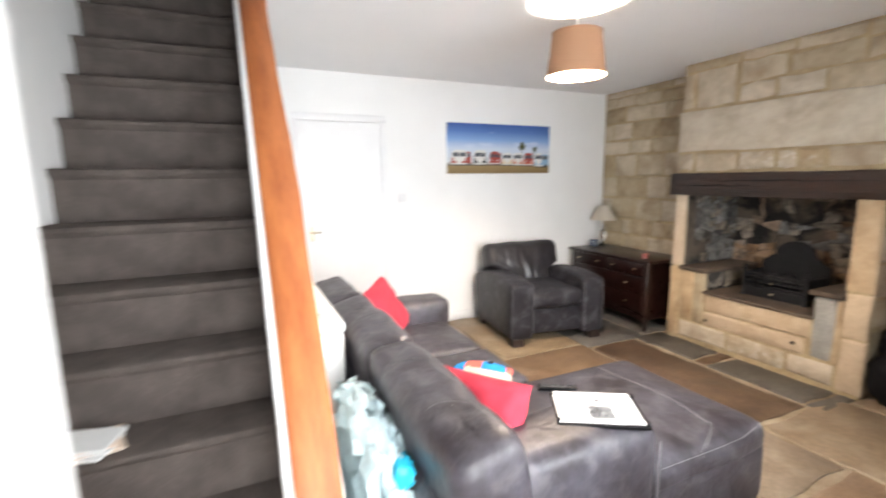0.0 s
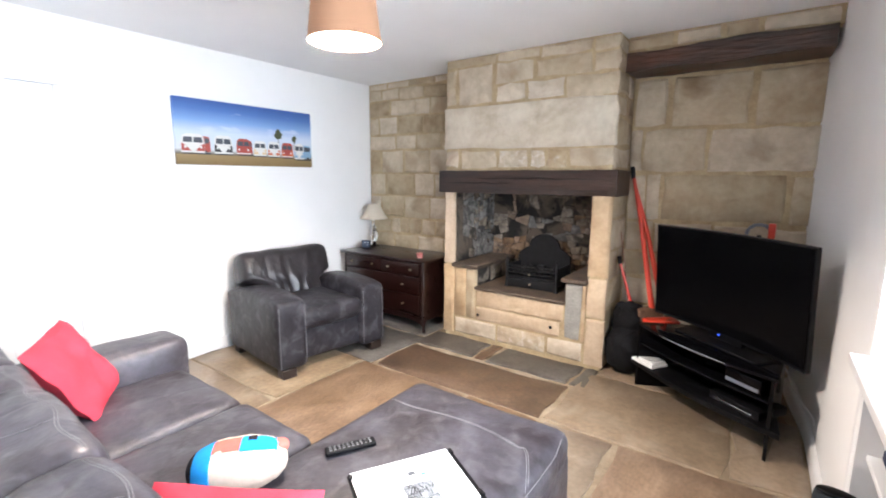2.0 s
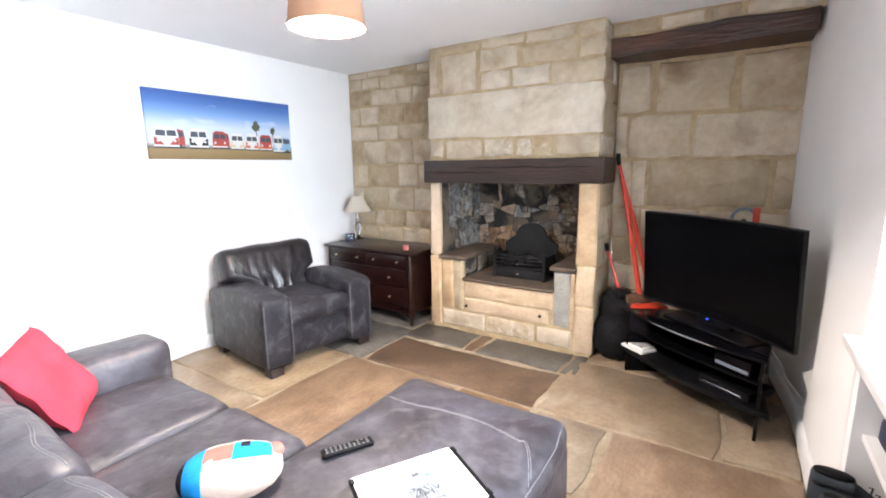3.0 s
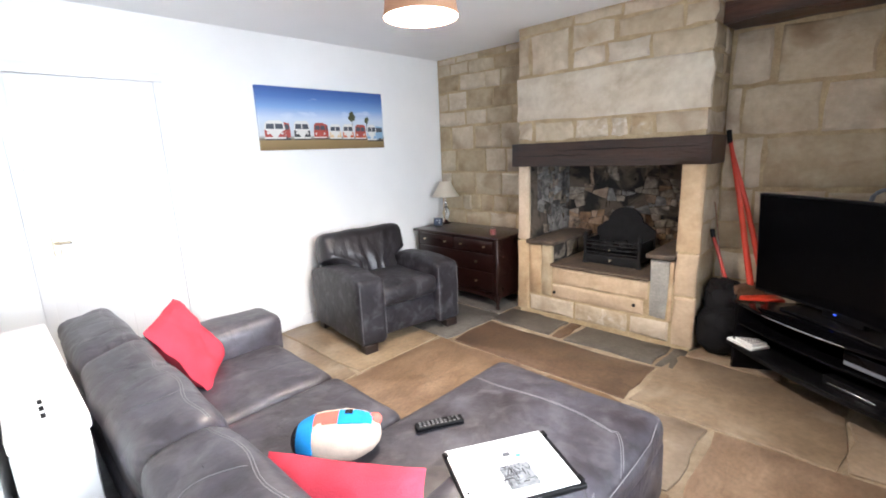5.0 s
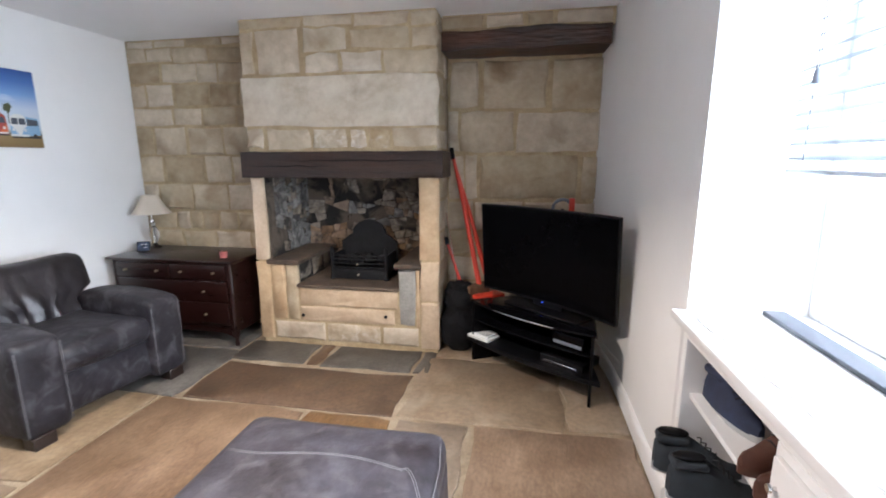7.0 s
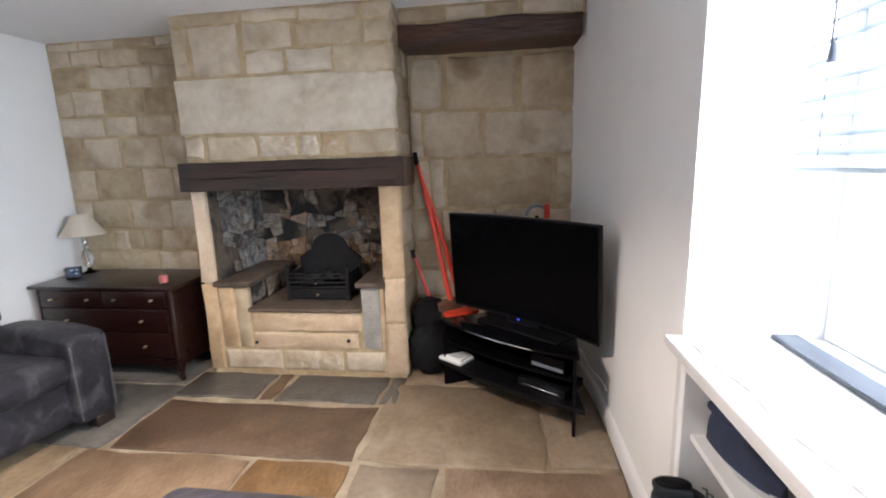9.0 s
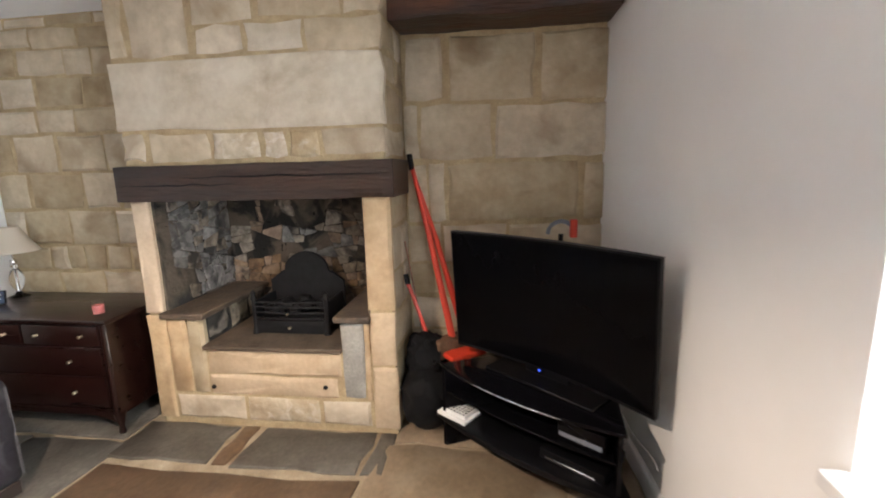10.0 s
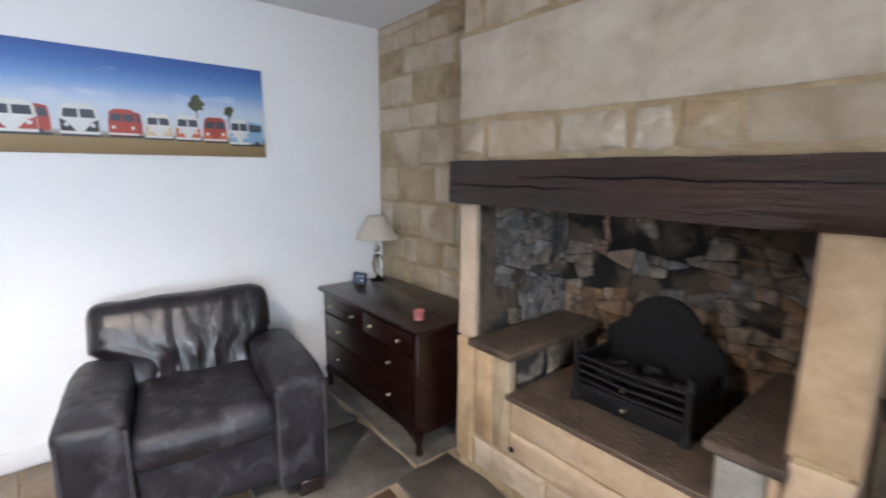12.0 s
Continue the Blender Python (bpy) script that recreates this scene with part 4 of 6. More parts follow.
def shoe(name, m, upper, sole, label, length=0.28, high=0.1):
    """A shoe: toe towards +x, standing at the origin."""
    t = thing(name, m, label, "shoe", "shoes in the cupboard")
    bm = bmesh.new()
    rings = []
    n = 14
    for i in range(n + 1):
        u = i / n
        x = (u - 0.5) * length
        w = 0.036 + 0.016 * math.sin(math.pi * min(1, u * 1.15)) - 0.02 * max(0, u - 0.85) / 0.15
        w *= 0.6 if i in (0, n) else 1
        h = high * (1.0 - 0.05 * u) if u < 0.38 else high * (0.98 - 0.62 * min(1, (u - 0.38) / 0.45))
        h *= 0.75 if i in (0, n) else 1
        ring = []
        for k in range(10):
            a = math.pi * k / 9
            ring.append(bm.verts.new((x, w * math.cos(a) * (1.0 if a < 0.6 or a > 2.5 else 0.92), 0.02 + h * math.sin(a) ** 0.7)))
        rings.append(ring)
    for a, b in zip(rings, rings[1:]):
        for k in range(9):
            bm.faces.new((a[k], b[k], b[k + 1], a[k + 1]))
    bm.faces.new(rings[0])
    bm.faces.new(rings[-1][::-1])
    bmesh.ops.recalc_face_normals(bm, faces=bm.faces)
    part("upper", bm, upper, t, m=m)
    part("opening", blob(0.055, 0.026, 0.012, 2.2, 4), M_BLACK, t, m=m @ Matrix.Translation((-length * 0.3, 0, high * 1.1 + 0.012)))
    part("collar", soft_box(0.12, 0.075, 0.035, 0.017, 3, amp=0.003, scale=20), upper, t, m=m @ Matrix.Translation((-length * 0.3, 0, high + 0.002)))
    bm = bmesh.new()
    ring0, ring1 = [], []
    for i in range(24):
        a = 2 * math.pi * i / 24
        x = length * 0.51 * math.cos(a)
        w = 0.047 if x > 0 else 0.039
        p = (x, w * math.sin(a) * (1 - 0.1 * abs(math.cos(a))))
        ring0.append(bm.verts.new((p[0], p[1], 0.0)))
        ring1.append(bm.verts.new((p[0] * 1.01, p[1] * 1.05, 0.024)))
    bm.faces.new(ring0[::-1])
    bm.faces.new(ring1)
    for i in range(24):
        bm.faces.new((ring0[i], ring0[(i + 1) % 24], ring1[(i + 1) % 24], ring1[i]))
    part("sole", bm, sole, t, m=m)
    for j in range(4):
        x = length * (0.0 + 0.06 * j)
        z = high * (1.02 - 0.13 * j)
        part("lace", tube([(x, -0.024, z), (x + 0.006, 0, z + 0.014), (x, 0.024, z)], 0.0026, 6), M_INK, t, m=m)
    return t


shoe("trainer", pose(2.10, 0.15, 0.585, 0, 0, 188), M_NAVY, M_SOLE, "navy suede trainer on the white shelf", 0.29, 0.12)
shoe("shoe", pose(1.84, 0.12, 0.585, 0, 0, 105), M_BROWNSHOE, M_BROWNSHOE, "dark brown leather shoe on the white shelf", 0.28, 0.13)
shoe("shoe", pose(1.73, 0.12, 0.585, 0, 0, 100), M_BROWNSHOE, M_BROWNSHOE, "dark brown leather shoe on the white shelf", 0.28, 0.13)
shoe("trainer", pose(2.19, 0.21, 0.285, 0, 0, -97), M_BLACKSHOE, M_SOLE, "black and grey mesh trainer with pale sole", 0.3, 0.14)
shoe("trainer", pose(2.06, 0.20, 0.285, 0, 0, -88), M_BLACKSHOE, M_SOLE, "black and grey mesh trainer with pale sole", 0.3, 0.14)
shoe("trainer", pose(1.9, 0.14, 0.1485, 0, 0, -85), M_BLACKSHOE, M_SOLE, "black and grey mesh trainer with pale sole", 0.3, 0.13)

# ---- sofa with chaise ----
from mathutils.bvhtree import BVHTree


def place(bm, x, y, z, rx=0, ry=0, rz=0):
    bm.transform(pose(x, y, z, rx, ry, rz))
    return bm


sofa = thing("corner_sofa", Matrix.Translation((1.0, 2.2, 0)), "grey worn leather corner sofa with a chaise end", "sofa")
part("base", place(soft_box(0.98, 2.26, 0.24, 0.03, 6, amp=0.006), 0.94, 2.25, 0.18), M_LEATHER, sofa)
part("chaise_base", place(soft_box(0.84, 0.82, 0.3, 0.05, 6, amp=0.008, seed=3), 1.665, 1.545, 0.21), M_LEATHER, sofa)
part("arm", place(soft_box(0.98, 0.30, 0.52, 0.06, 7, (0, 0.012, 0.02), 0.008, 5, 1.0), 1.0, 3.26, 0.32), M_LEATHER, sofa)
part("arm", place(soft_box(0.86, 0.31, 0.56, 0.07, 7, (0, 0.012, 0.012), 0.008, 5, 2.0), 0.965, 1.275, 0.335), M_LEATHER, sofa)


def back_cushion(length, seed):
    """A firm padded back with a flat top and creases across it; local z up the back, y along it."""
    bm = soft_box(0.235, length, 0.58, 0.065, 16, (0.02, 0.0, 0.006), 0.01, 4, seed)
    for v in bm.verts:
        t = v.co.y * 5.5 + seed
        crease = abs(math.sin(t + 0.9 * math.sin(v.co.z * 9 + v.co.x * 8)))
        v.co.x -= 0.009 * (1 - crease) ** 3 * (1 if v.co.x > 0 else -1)
        v.co.z -= 0.012 * (1 - crease) ** 3 * max(0, v.co.z / 0.29)
        v.co.z += 0.01 * math.sin(v.co.y * 3 + seed)
        v.co.y *= 1.0 + 0.03 * max(0, v.co.z / 0.29)
    return bm


def draped_seam(bm, points, gap=0.007):
    """A double line of stitching laid on a cushion's top along points of the plan."""
    tree = BVHTree.FromBMesh(bm)
    for side in (-0.5, 0.5):
        line = []
        for k, p in enumerate(points):
            q = points[min(k + 1, len(points) - 1)] if k < len(points) - 1 else p
            o = points[k] if q is not p else points[k - 1]
            d = (Vector(q) - Vector(o)).normalized()
            x, y = p[0] - d.y * gap * side, p[1] + d.x * gap * side
            hit = tree.ray_cast(Vector((x, y, 1.4)), Vector((0, 0, -1)))[0]
            if hit is not None:
                line.append(hit + Vector((0, 0, 0.0006)))
        if len(line) > 2:
            part("seam", tube(line, 0.0013, 5), M_STITCH, sofa)


for y, w, s in ((1.43, 0.86, 1.0), (2.285, 0.86, 2.3), (3.05, 0.70, 4.1)):
    bm = place(back_cushion(w, s), 0.655, y, 0.52, 0, -11, 0)
    draped_seam(bm, [(0.672 + 0.012 * math.sin(i * 0.7 + s), y - w * 0.47 + w * 0.94 * i / 24) for i in range(25)])
    for k in (-0.22, 0.2):
        draped_seam(bm, [(0.53 + 0.013 * i, y + k * w + 0.03 * math.sin(i * 0.28 + s)) for i in range(11)], 0.0)
    part("back_cushion", bm, M_LEATHER, sofa)
part("back_frame", place(soft_box(0.16, 2.36, 0.52, 0.05, 6, amp=0.008), 0.60, 2.23, 0.32, 0, -8, 0), M_LEATHER, sofa)
part("seat_cushion", place(soft_box(0.72, 0.635, 0.17, 0.055, 8, (0.01, 0, 0.022), 0.007, 5, 5.0), 1.075, 2.805, 0.345), M_LEATHER, sofa)
part("seat_cushion", place(soft_box(0.72, 0.52, 0.17, 0.055, 8, (0.01, 0, 0.022), 0.007, 5, 6.0), 1.075, 2.225, 0.345), M_LEATHER, sofa)
bm = place(soft_box(1.33, 0.82, 0.16, 0.06, 10, (0.015, 0.01, 0.03), 0.008, 4, 7.0), 1.43, 1.553, 0.35)
draped_seam(bm, [(1.84 - 0.02 * math.sin(i * 0.3), 1.95 - 0.03 * i) for i in range(24)] + [(1.84 - 0.012 * i ** 1.4, 1.245 - 0.014 * i) for i in range(8)], 0.008)
part("chaise_cushion", bm, M_LEATHER, sofa)
# stitched seams
for pts in (
            [(2.06, 1.17, 0.42), (1.9, 1.142, 0.41), (1.75, 1.138, 0.41), (1.42, 1.14, 0.41)],
            [(1.37, 1.115, 0.06 + 0.07 * i) for i in range(8)]):
    for k in (0, 0.008):
        part("seam", tube([(p[0] + k, p[1], p[2]) for p in pts], 0.0013, 5), M_STITCH, sofa)
for x, y in ((0.6, 1.2), (0.6, 3.3), (1.4, 3.3), (2.0, 1.2), (2.0, 1.88)):
    part("foot", box(x - 0.04, x + 0.04, y - 0.04, y + 0.04, 0.0, 0.075, 0.006, 1), M_FEET, sofa)


def cushion(name, mid, along, across, size, label, seed, thick=0.075, tall=None):
    """A square scatter cushion about mid, with its edges along the two directions."""
    a, b = Vector(along).normalized(), Vector(across).normalized()
    n = a.cross(b).normalized()
    b = n.cross(a)
    m = Matrix.Translation(mid) @ Matrix((a, b, n)).transposed().to_4x4()
    bm = bmesh.new()
    k = 16
    sides = []
    for sgn in (1, -1):
        grid = []
        for i in range(k + 1):
            row = []
            for j in range(k + 1):
                u, v = -1 + 2 * i / k, -1 + 2 * j / k
                pinch = 1 - 0.025 * ((1 - u * u) * abs(v) ** 3 + (1 - v * v) * abs(u) ** 3)
                h = thick * ((1 - u ** 4) * (1 - v ** 4)) ** 0.6
                w = noise.noise_vector(Vector((u * 2.2, v * 2.2, seed)))
                h *= 1 + 0.35 * w.x
                h -= 0.016 * max(0, 1 - abs(u + 0.45 * v - 0.15) * 7) * (1 - v * v) * sgn
                row.append(bm.verts.new((u * size / 2 * pinch, v * (tall or size) / 2 * pinch, sgn * h + 0.02 * w.y)))
            grid.append(row)
        sides.append(grid)
        for i in range(k):
            for j in range(k):
                q = (grid[i][j], grid[i + 1][j], grid[i + 1][j + 1], grid[i][j + 1])
                bm.faces.new(q if sgn > 0 else q[::-1])
    bmesh.ops.remove_doubles(bm, verts=bm.verts[:], dist=0.002)
    return tagged(part(name, bm, M_REDCLOTH, m=m), label, "cushion", "red scatter cushions")


cushion("scatter_cushion", (0.945, 2.995, 0.612), (0.509, 0.859, 0.061), (-0.466, 0.215, 0.858), 0.405, "plain red fabric cushion leaning against the sofa back", 1.0, 0.06)
cushion("scatter_cushion", (0.803, 1.495, 0.588), (0.252, -0.451, 0.02), (-0.3, -0.5, -0.8), 0.43, "plain red fabric cushion slumped over the sofa arm", 5.0, 0.07, 0.34)

# plush toy
axis = Vector((0.24, -0.2, 0)).normalized()
tm = Matrix.Translation((1.1, 1.95, 0.502)) @ Matrix((axis, Vector((0, 0, 1)).cross(axis), Vector((0, 0, 1)))).transposed().to_4x4() @ Matrix.Diagonal((1, 1, 0.87, 1))
toy = thing("plush_toy", Matrix.Translation((1.095, 1.955, 0.44)), "egg shaped plush toy in cream, blue and coral", "soft toy")
part("body", blob(0.155, 0.105, 0.085, 2.3, 9, 0.006, 4), M_PLUSH_CREAM, toy, m=tm)


def shell(lo_u, hi_u, lo_a, hi_a, grow, n=12):
    """A patch laid on the toy's body, between two stations along it and two angles round it."""
    bm = bmesh.new()
    rows = []
    for i in range(n + 1):
        u = lo_u + (hi_u - lo_u) * i / n
        r = max(0.0, 1 - abs(u) ** 2.3) ** (1 / 2.3)
        row = []
        for j in range(n + 1):
            a = radians(lo_a + (hi_a - lo_a) * j / n)
            row.append(bm.verts.new((u * 0.157 * grow, r * 0.107 * grow * math.cos(a), r * 0.087 * grow * math.sin(a))))
        rows.append(row)
    for p, q in zip(rows, rows[1:]):
        for j in range(n):
            bm.faces.new((p[j], q[j], q[j + 1], p[j + 1]))
    bmesh.ops.recalc_face_normals(bm, faces=bm.faces)
    bmesh.ops.solidify(bm, geom=bm.faces[:], thickness=0.006)
    return bm


part("hem", shell(-0.86, -0.48, -180, 180, 1.03, 18), M_PLUSH_BLUE, toy, "bright blue band", m=tm)
part("tail", shell(-0.995, -0.84, -180, 180, 1.04, 18), M_PLUSH_BLACK, toy, "black end", m=tm)
part("stripe", shell(-0.48, 0.3, 70, 112, 1.03), M_PLUSH_RED, toy, "coral red stripe", m=tm)
part("cap", shell(0.05, 0.78, 66, 114, 1.035), M_PLUSH_BLUE, toy, "bright blue patch", m=tm)
part("nose", blob(0.03, 0.028, 0.026, 2.2, 4), M_PLUSH_RED, toy, "coral knob", m=tm @ Matrix.Translation((0.13, 0.02, 0.04)))
part("patch", box(0.03, 0.058, 0.005, 0.03, 0.085, 0.091, 0.001, 1), M_PLUSH_BLACK, toy, m=tm)

# remote control
rm = Matrix.Translation((1.43, 1.763, 0.462)) @ Matrix.Rotation(math.atan2(-0.09, 0.155), 4, "Z")
remote = thing("remote_control", rm @ Matrix.Translation((0, 0, -0.01)), "black television remote control on the chaise", "remote control")
part("case", soft_box(0.19, 0.047, 0.02, 0.008, 4), M_BLACK, remote, m=rm)
for i in range(10):
    for j in range(3):
        if (i * 7 + j * 3) % 11 != 4:
            part("button", box(-0.08 + i * 0.0165, -0.08 + i * 0.0165 + 0.009, -0.015 + j * 0.012, -0.015 + j * 0.012 + 0.0045, 0.009, 0.0115, 0.001, 1), M_BUTTON, remote, m=rm)

# ring binder lying on the arm
ax_a = Vector((0.27, -0.158, 0)).normalized()
bmx = Matrix.Translation((1.232, 1.287, 0.622)) @ Matrix((ax_a, Vector((0, 0, 1)).cross(ax_a), Vector((0, 0, 1)))).transposed().to_4x4()
binder = thing("ring_binder", bmx, "black ring binder with a white printed sheet on the sofa arm", "binder")
part("cover", soft_box(0.325, 0.245, 0.016, 0.006, 3), M_BLACK, binder, m=bmx @ Matrix.Translation((0, 0, 0.0)))
part("sheet", box(-0.155, 0.145, -0.113, 0.117, 0.0085, 0.0125, 0.0006, 1), M_PAPER, binder, "white printed paper sheets", m=bmx)
rb = random.Random(12)
part("print", box(-0.035, 0.05, -0.085, 0.005, 0.0126, 0.0128), M_INK_P, binder, "pale grey printed sketch", m=bmx)
for k in range(46):  # the strokes of a printed sketch
    x, y = rb.gauss(0.006, 0.024), rb.gauss(-0.035, 0.028)
    a, ln, w = rb.choice((0, 90, 90, 62, 118)), rb.uniform(0.008, 0.034), rb.uniform(0.0012, 0.004)
    part("stroke", box(-ln / 2, ln / 2, -w / 2, w / 2, 0.0128 + 0.00002 * k, 0.013 + 0.00002 * k), M_INK if k % 3 == 0 else M_INK_L, binder, m=bmx @ Matrix.Translation((x, y, 0)) @ Matrix.Rotation(radians(a), 4, "Z"))
part("print", box(-0.004, 0.018, 0.04, 0.056, 0.0126, 0.0129), M_INK_L, binder, m=bmx)
part("print", box(0.03, 0.045, 0.028, 0.04, 0.0126, 0.0129), M_GREEN, binder, m=bmx)
for y in (-0.06, 0.06):
    part("punch_hole", lathe([(0.0, 0.0127), (0.004, 0.0127), (0.004, 0.0125)], 10, Matrix.Translation((-0.143, y, 0))), M_INK, binder, m=bmx)
for y in (-0.1, 0.1):
    part("clip", box(0.148, 0.16, y - 0.012, y + 0.012, 0.006, 0.016, 0.002, 1), M_BLACK, binder, m=bmx)
    part("clip", box(-0.162, -0.15, y - 0.01, y + 0.01, 0.006, 0.016, 0.002, 1), M_BLACK, binder, m=bmx)

# ---- armchair ----
cm = pose(2.645, 3.665, 0, 0, 0, -7)
chair = thing("armchair", cm, "dark grey leather armchair with wrinkled back cushion", "armchair")
part("seat_base", place(soft_box(0.59, 0.78, 0.27, 0.03, 6, amp=0.006), 0.04, 0.02, 0.215), M_LEATHER_A, chair, m=cm)
for sx in (-1, 1):
    arm = soft_box(0.225, 0.86, 0.53, 0.036, 9, (0.008, 0.006, 0.016), 0.009, 5, sx * 3.0)
    for v in arm.verts:
        if v.co.z > 0:
            v.co.z += -0.05 * ((v.co.y + 0.1) / 0.43) ** 2 + 0.012
            v.co.x += sx * 0.006
    part("arm", place(arm, 0.405 if sx > 0 else -0.325, 0.0, 0.325), M_LEATHER_A, chair, m=cm)
    for k in (0, 0.007):
        part("seam", tube([((0.512 - k) if sx > 0 else (k - 0.432), -0.428, 0.09 + 0.05 * i) for i in range(10)], 0.0014, 5), M_SEAM, chair, m=cm)
    for k in (0, 0.007):
        part("seam", tube([((0.302 + k) if sx > 0 else (-0.222 - k), -0.432, 0.09 + 0.05 * i) for i in range(10)], 0.0012, 5), M_SEAM, chair, m=cm)
part("seat_cushion", place(soft_box(0.55, 0.62, 0.16, 0.06, 8, (0, 0.01, 0.03), 0.007, 5, 9.0), 0.04, -0.11, 0.40), M_LEATHER_A, chair, m=cm)
bc = soft_box(0.82, 0.22, 0.52, 0.075, 30, (0, 0.03, 0.0), 0.013, 5, 11.0)
for v in bc.verts:
    low = max(0.0, min(1.0, (0.12 - v.co.z) / 0.3))
    if v.co.y < 0:
        v.co.y += 0.02 * min(1.0, low * 1.4) * abs(math.sin(v.co.x * 21 + 2.2 * noise.noise(v.co * 4) + 1.2 * math.sin(v.co.z * 10))) ** 0.7
        v.co.y += 0.009 * noise.noise(Vector((v.co.x * 26, 3.0, v.co.z * 7)))
    if v.co.z < 0.02:
        v.co.x *= 1 - 0.32 * min(1.0, (0.02 - v.co.z) / 0.08)
part("back_cushion", place(bc, 0.02, 0.29, 0.585, -20, 0, 0), M_LEATHER_D, chair, "shiny wrinkled dark leather back cushion", m=cm)
part("back_frame", place(soft_box(0.8, 0.14, 0.58, 0.05, 6, amp=0.006), 0.04, 0.385, 0.37, -8, 0, 0), M_LEATHER_D, chair, m=cm)
for x, y in ((-0.36, -0.38), (0.44, -0.38), (-0.36, 0.36), (0.44, 0.36)):
    part("foot", box(x - 0.055, x + 0.055, y - 0.045, y + 0.045, 0.0, 0.07, 0.006, 1), M_FEET, chair, m=cm)

# ---- chest of drawers with its things ----
chest = thing("chest_of_drawers", Matrix.Translation((3.79, 3.63, 0)), "dark mahogany chest of drawers with brass knobs", "chest of drawers")
part("body", box(3.565, 4.05, 3.095, 4.16, 0.11, 0.675, 0.004, 1), M_MAHOGANY, chest)
part("top", box(3.53, 4.07, 3.06, 4.19, 0.675, 0.70, 0.006, 2), M_MAHOGANY, chest, "polished mahogany top")
part("apron", prism([(3.1, 0.16), (3.1, 0.07), (3.17, 0.1), (3.3, 0.125), (3.63, 0.13), (3.96, 0.125), (4.09, 0.1), (4.155, 0.07), (4.155, 0.16)], 0, 3.558, 3.572), M_MAHOGANY, chest)
for y in (3.115, 4.14):
    part("corner_post", tube([(3.572, y, 0.1), (3.572, y, 0.67)], 0.018, 10), M_MAHOGANY, chest)
for y0, y1, z0, z1, knobs in ((3.14, 3.62, 0.545, 0.66, 2), (3.64, 4.12, 0.545, 0.66, 2), (3.14, 4.12, 0.37, 0.53, 2), (3.14, 4.12, 0.17, 0.355, 2)):
    d = part("drawer", box(3.55, 3.575, y0, y1, z0, z1, 0.005, 2), M_MAHOGANY, chest)
    for k in range(knobs):
        y = y0 + (y1 - y0) * (0.2 if k == 0 else 0.8)
        part("knob", lathe([(0.0, 0.026), (0.008, 0.024), (0.011, 0.018), (0.006, 0.01), (0.009, 0.002), (0.009, -0.002)], 12,
                           Matrix.Translation((3.55, y, (z0 + z1) / 2)) @ FACES["-x"]), M_BRASS, d)
for x, y in ((3.58, 3.11), (3.58, 4.145), (4.03, 3.11), (4.03, 4.145)):
    part("foot", lathe([(0.0, 0.0), (0.018, 0.0), (0.02, 0.02), (0.014, 0.05), (0.028, 0.1), (0.034, 0.13)], 12, Matrix.Translation((x, y, 0))), M_MAHOGANY, chest)

lm = Matrix.Translation((3.945, 4.09, 0.70))
tlamp = thing("table_lamp", lm, "glass based table lamp with a cream shade", "lamp")
part("base", lathe([(0.0, 0.0), (0.055, 0.0), (0.055, 0.008), (0.025, 0.02), (0.012, 0.045)], 24), M_GLASS, tlamp, m=lm)
part("glass_body", lathe([(0.012, 0.04), (0.03, 0.07), (0.042, 0.12), (0.03, 0.17), (0.014, 0.195), (0.02, 0.215), (0.012, 0.23)], 24), M_GLASS, tlamp, "clear glass body", m=lm)
part("stem", tube([(0, 0, 0.0), (0, 0, 0.36)], 0.006, 10), M_CHROME, tlamp, m=lm)
part("collar", lathe([(0.016, 0.22), (0.02, 0.235), (0.016, 0.25)], 16), M_CHROME, tlamp, m=lm)
part("shade", lathe([(0.148, 0.305), (0.15, 0.308), (0.115, 0.36), (0.082, 0.42), (0.062, 0.465), (0.06, 0.465), (0.08, 0.42), (0.113, 0.36), (0.146, 0.308)], 40), M_SHADE_W, tlamp,
     "cream coolie shade", m=lm)
pm = Matrix.Translation((3.77, 4.05, 0.702)) @ Matrix.Rotation(radians(-62), 4, "Z") @ Matrix.Rotation(radians(-14), 4, "X")
photo = thing("photo_frame", pm, "small dark photo frame on the chest", "photo frame")
part("frame", box(-0.05, 0.05, -0.006, 0.006, 0.0, 0.085, 0.003, 1), M_BLACK, photo, m=pm)
part("picture", box(-0.042, 0.042, -0.0075, -0.006, 0.008, 0.077), M_PHOTO, photo, "dark blue print", m=pm)
for x, z, w in ((-0.02, 0.055, 0.02), (0.012, 0.056, 0.016), (0.005, 0.03, 0.02)):
    part("caption_bar", box(x, x + w, -0.0085, -0.0075, z, z + 0.006), M_PAPER, photo, m=pm)
part("stand", box(-0.03, 0.03, 0.0, 0.05, 0.0, 0.004), M_BLACK, photo, m=pm)
km = Matrix.Translation((3.66, 3.215, 0.70))
candle = thing("candle_jar", km, "small pink candle in a glass on the chest", "candle")
part("wax", lathe([(0, 0.003), (0.028, 0.003), (0.03, 0.05), (0.0, 0.048)], 20), M_PINK, candle, m=km)
part("glass", lathe([(0.0, 0.0), (0.031, 0.0), (0.034, 0.07), (0.0325, 0.07), (0.0305, 0.002), (0.0, 0.002)], 20), M_GLASS, candle, m=km)

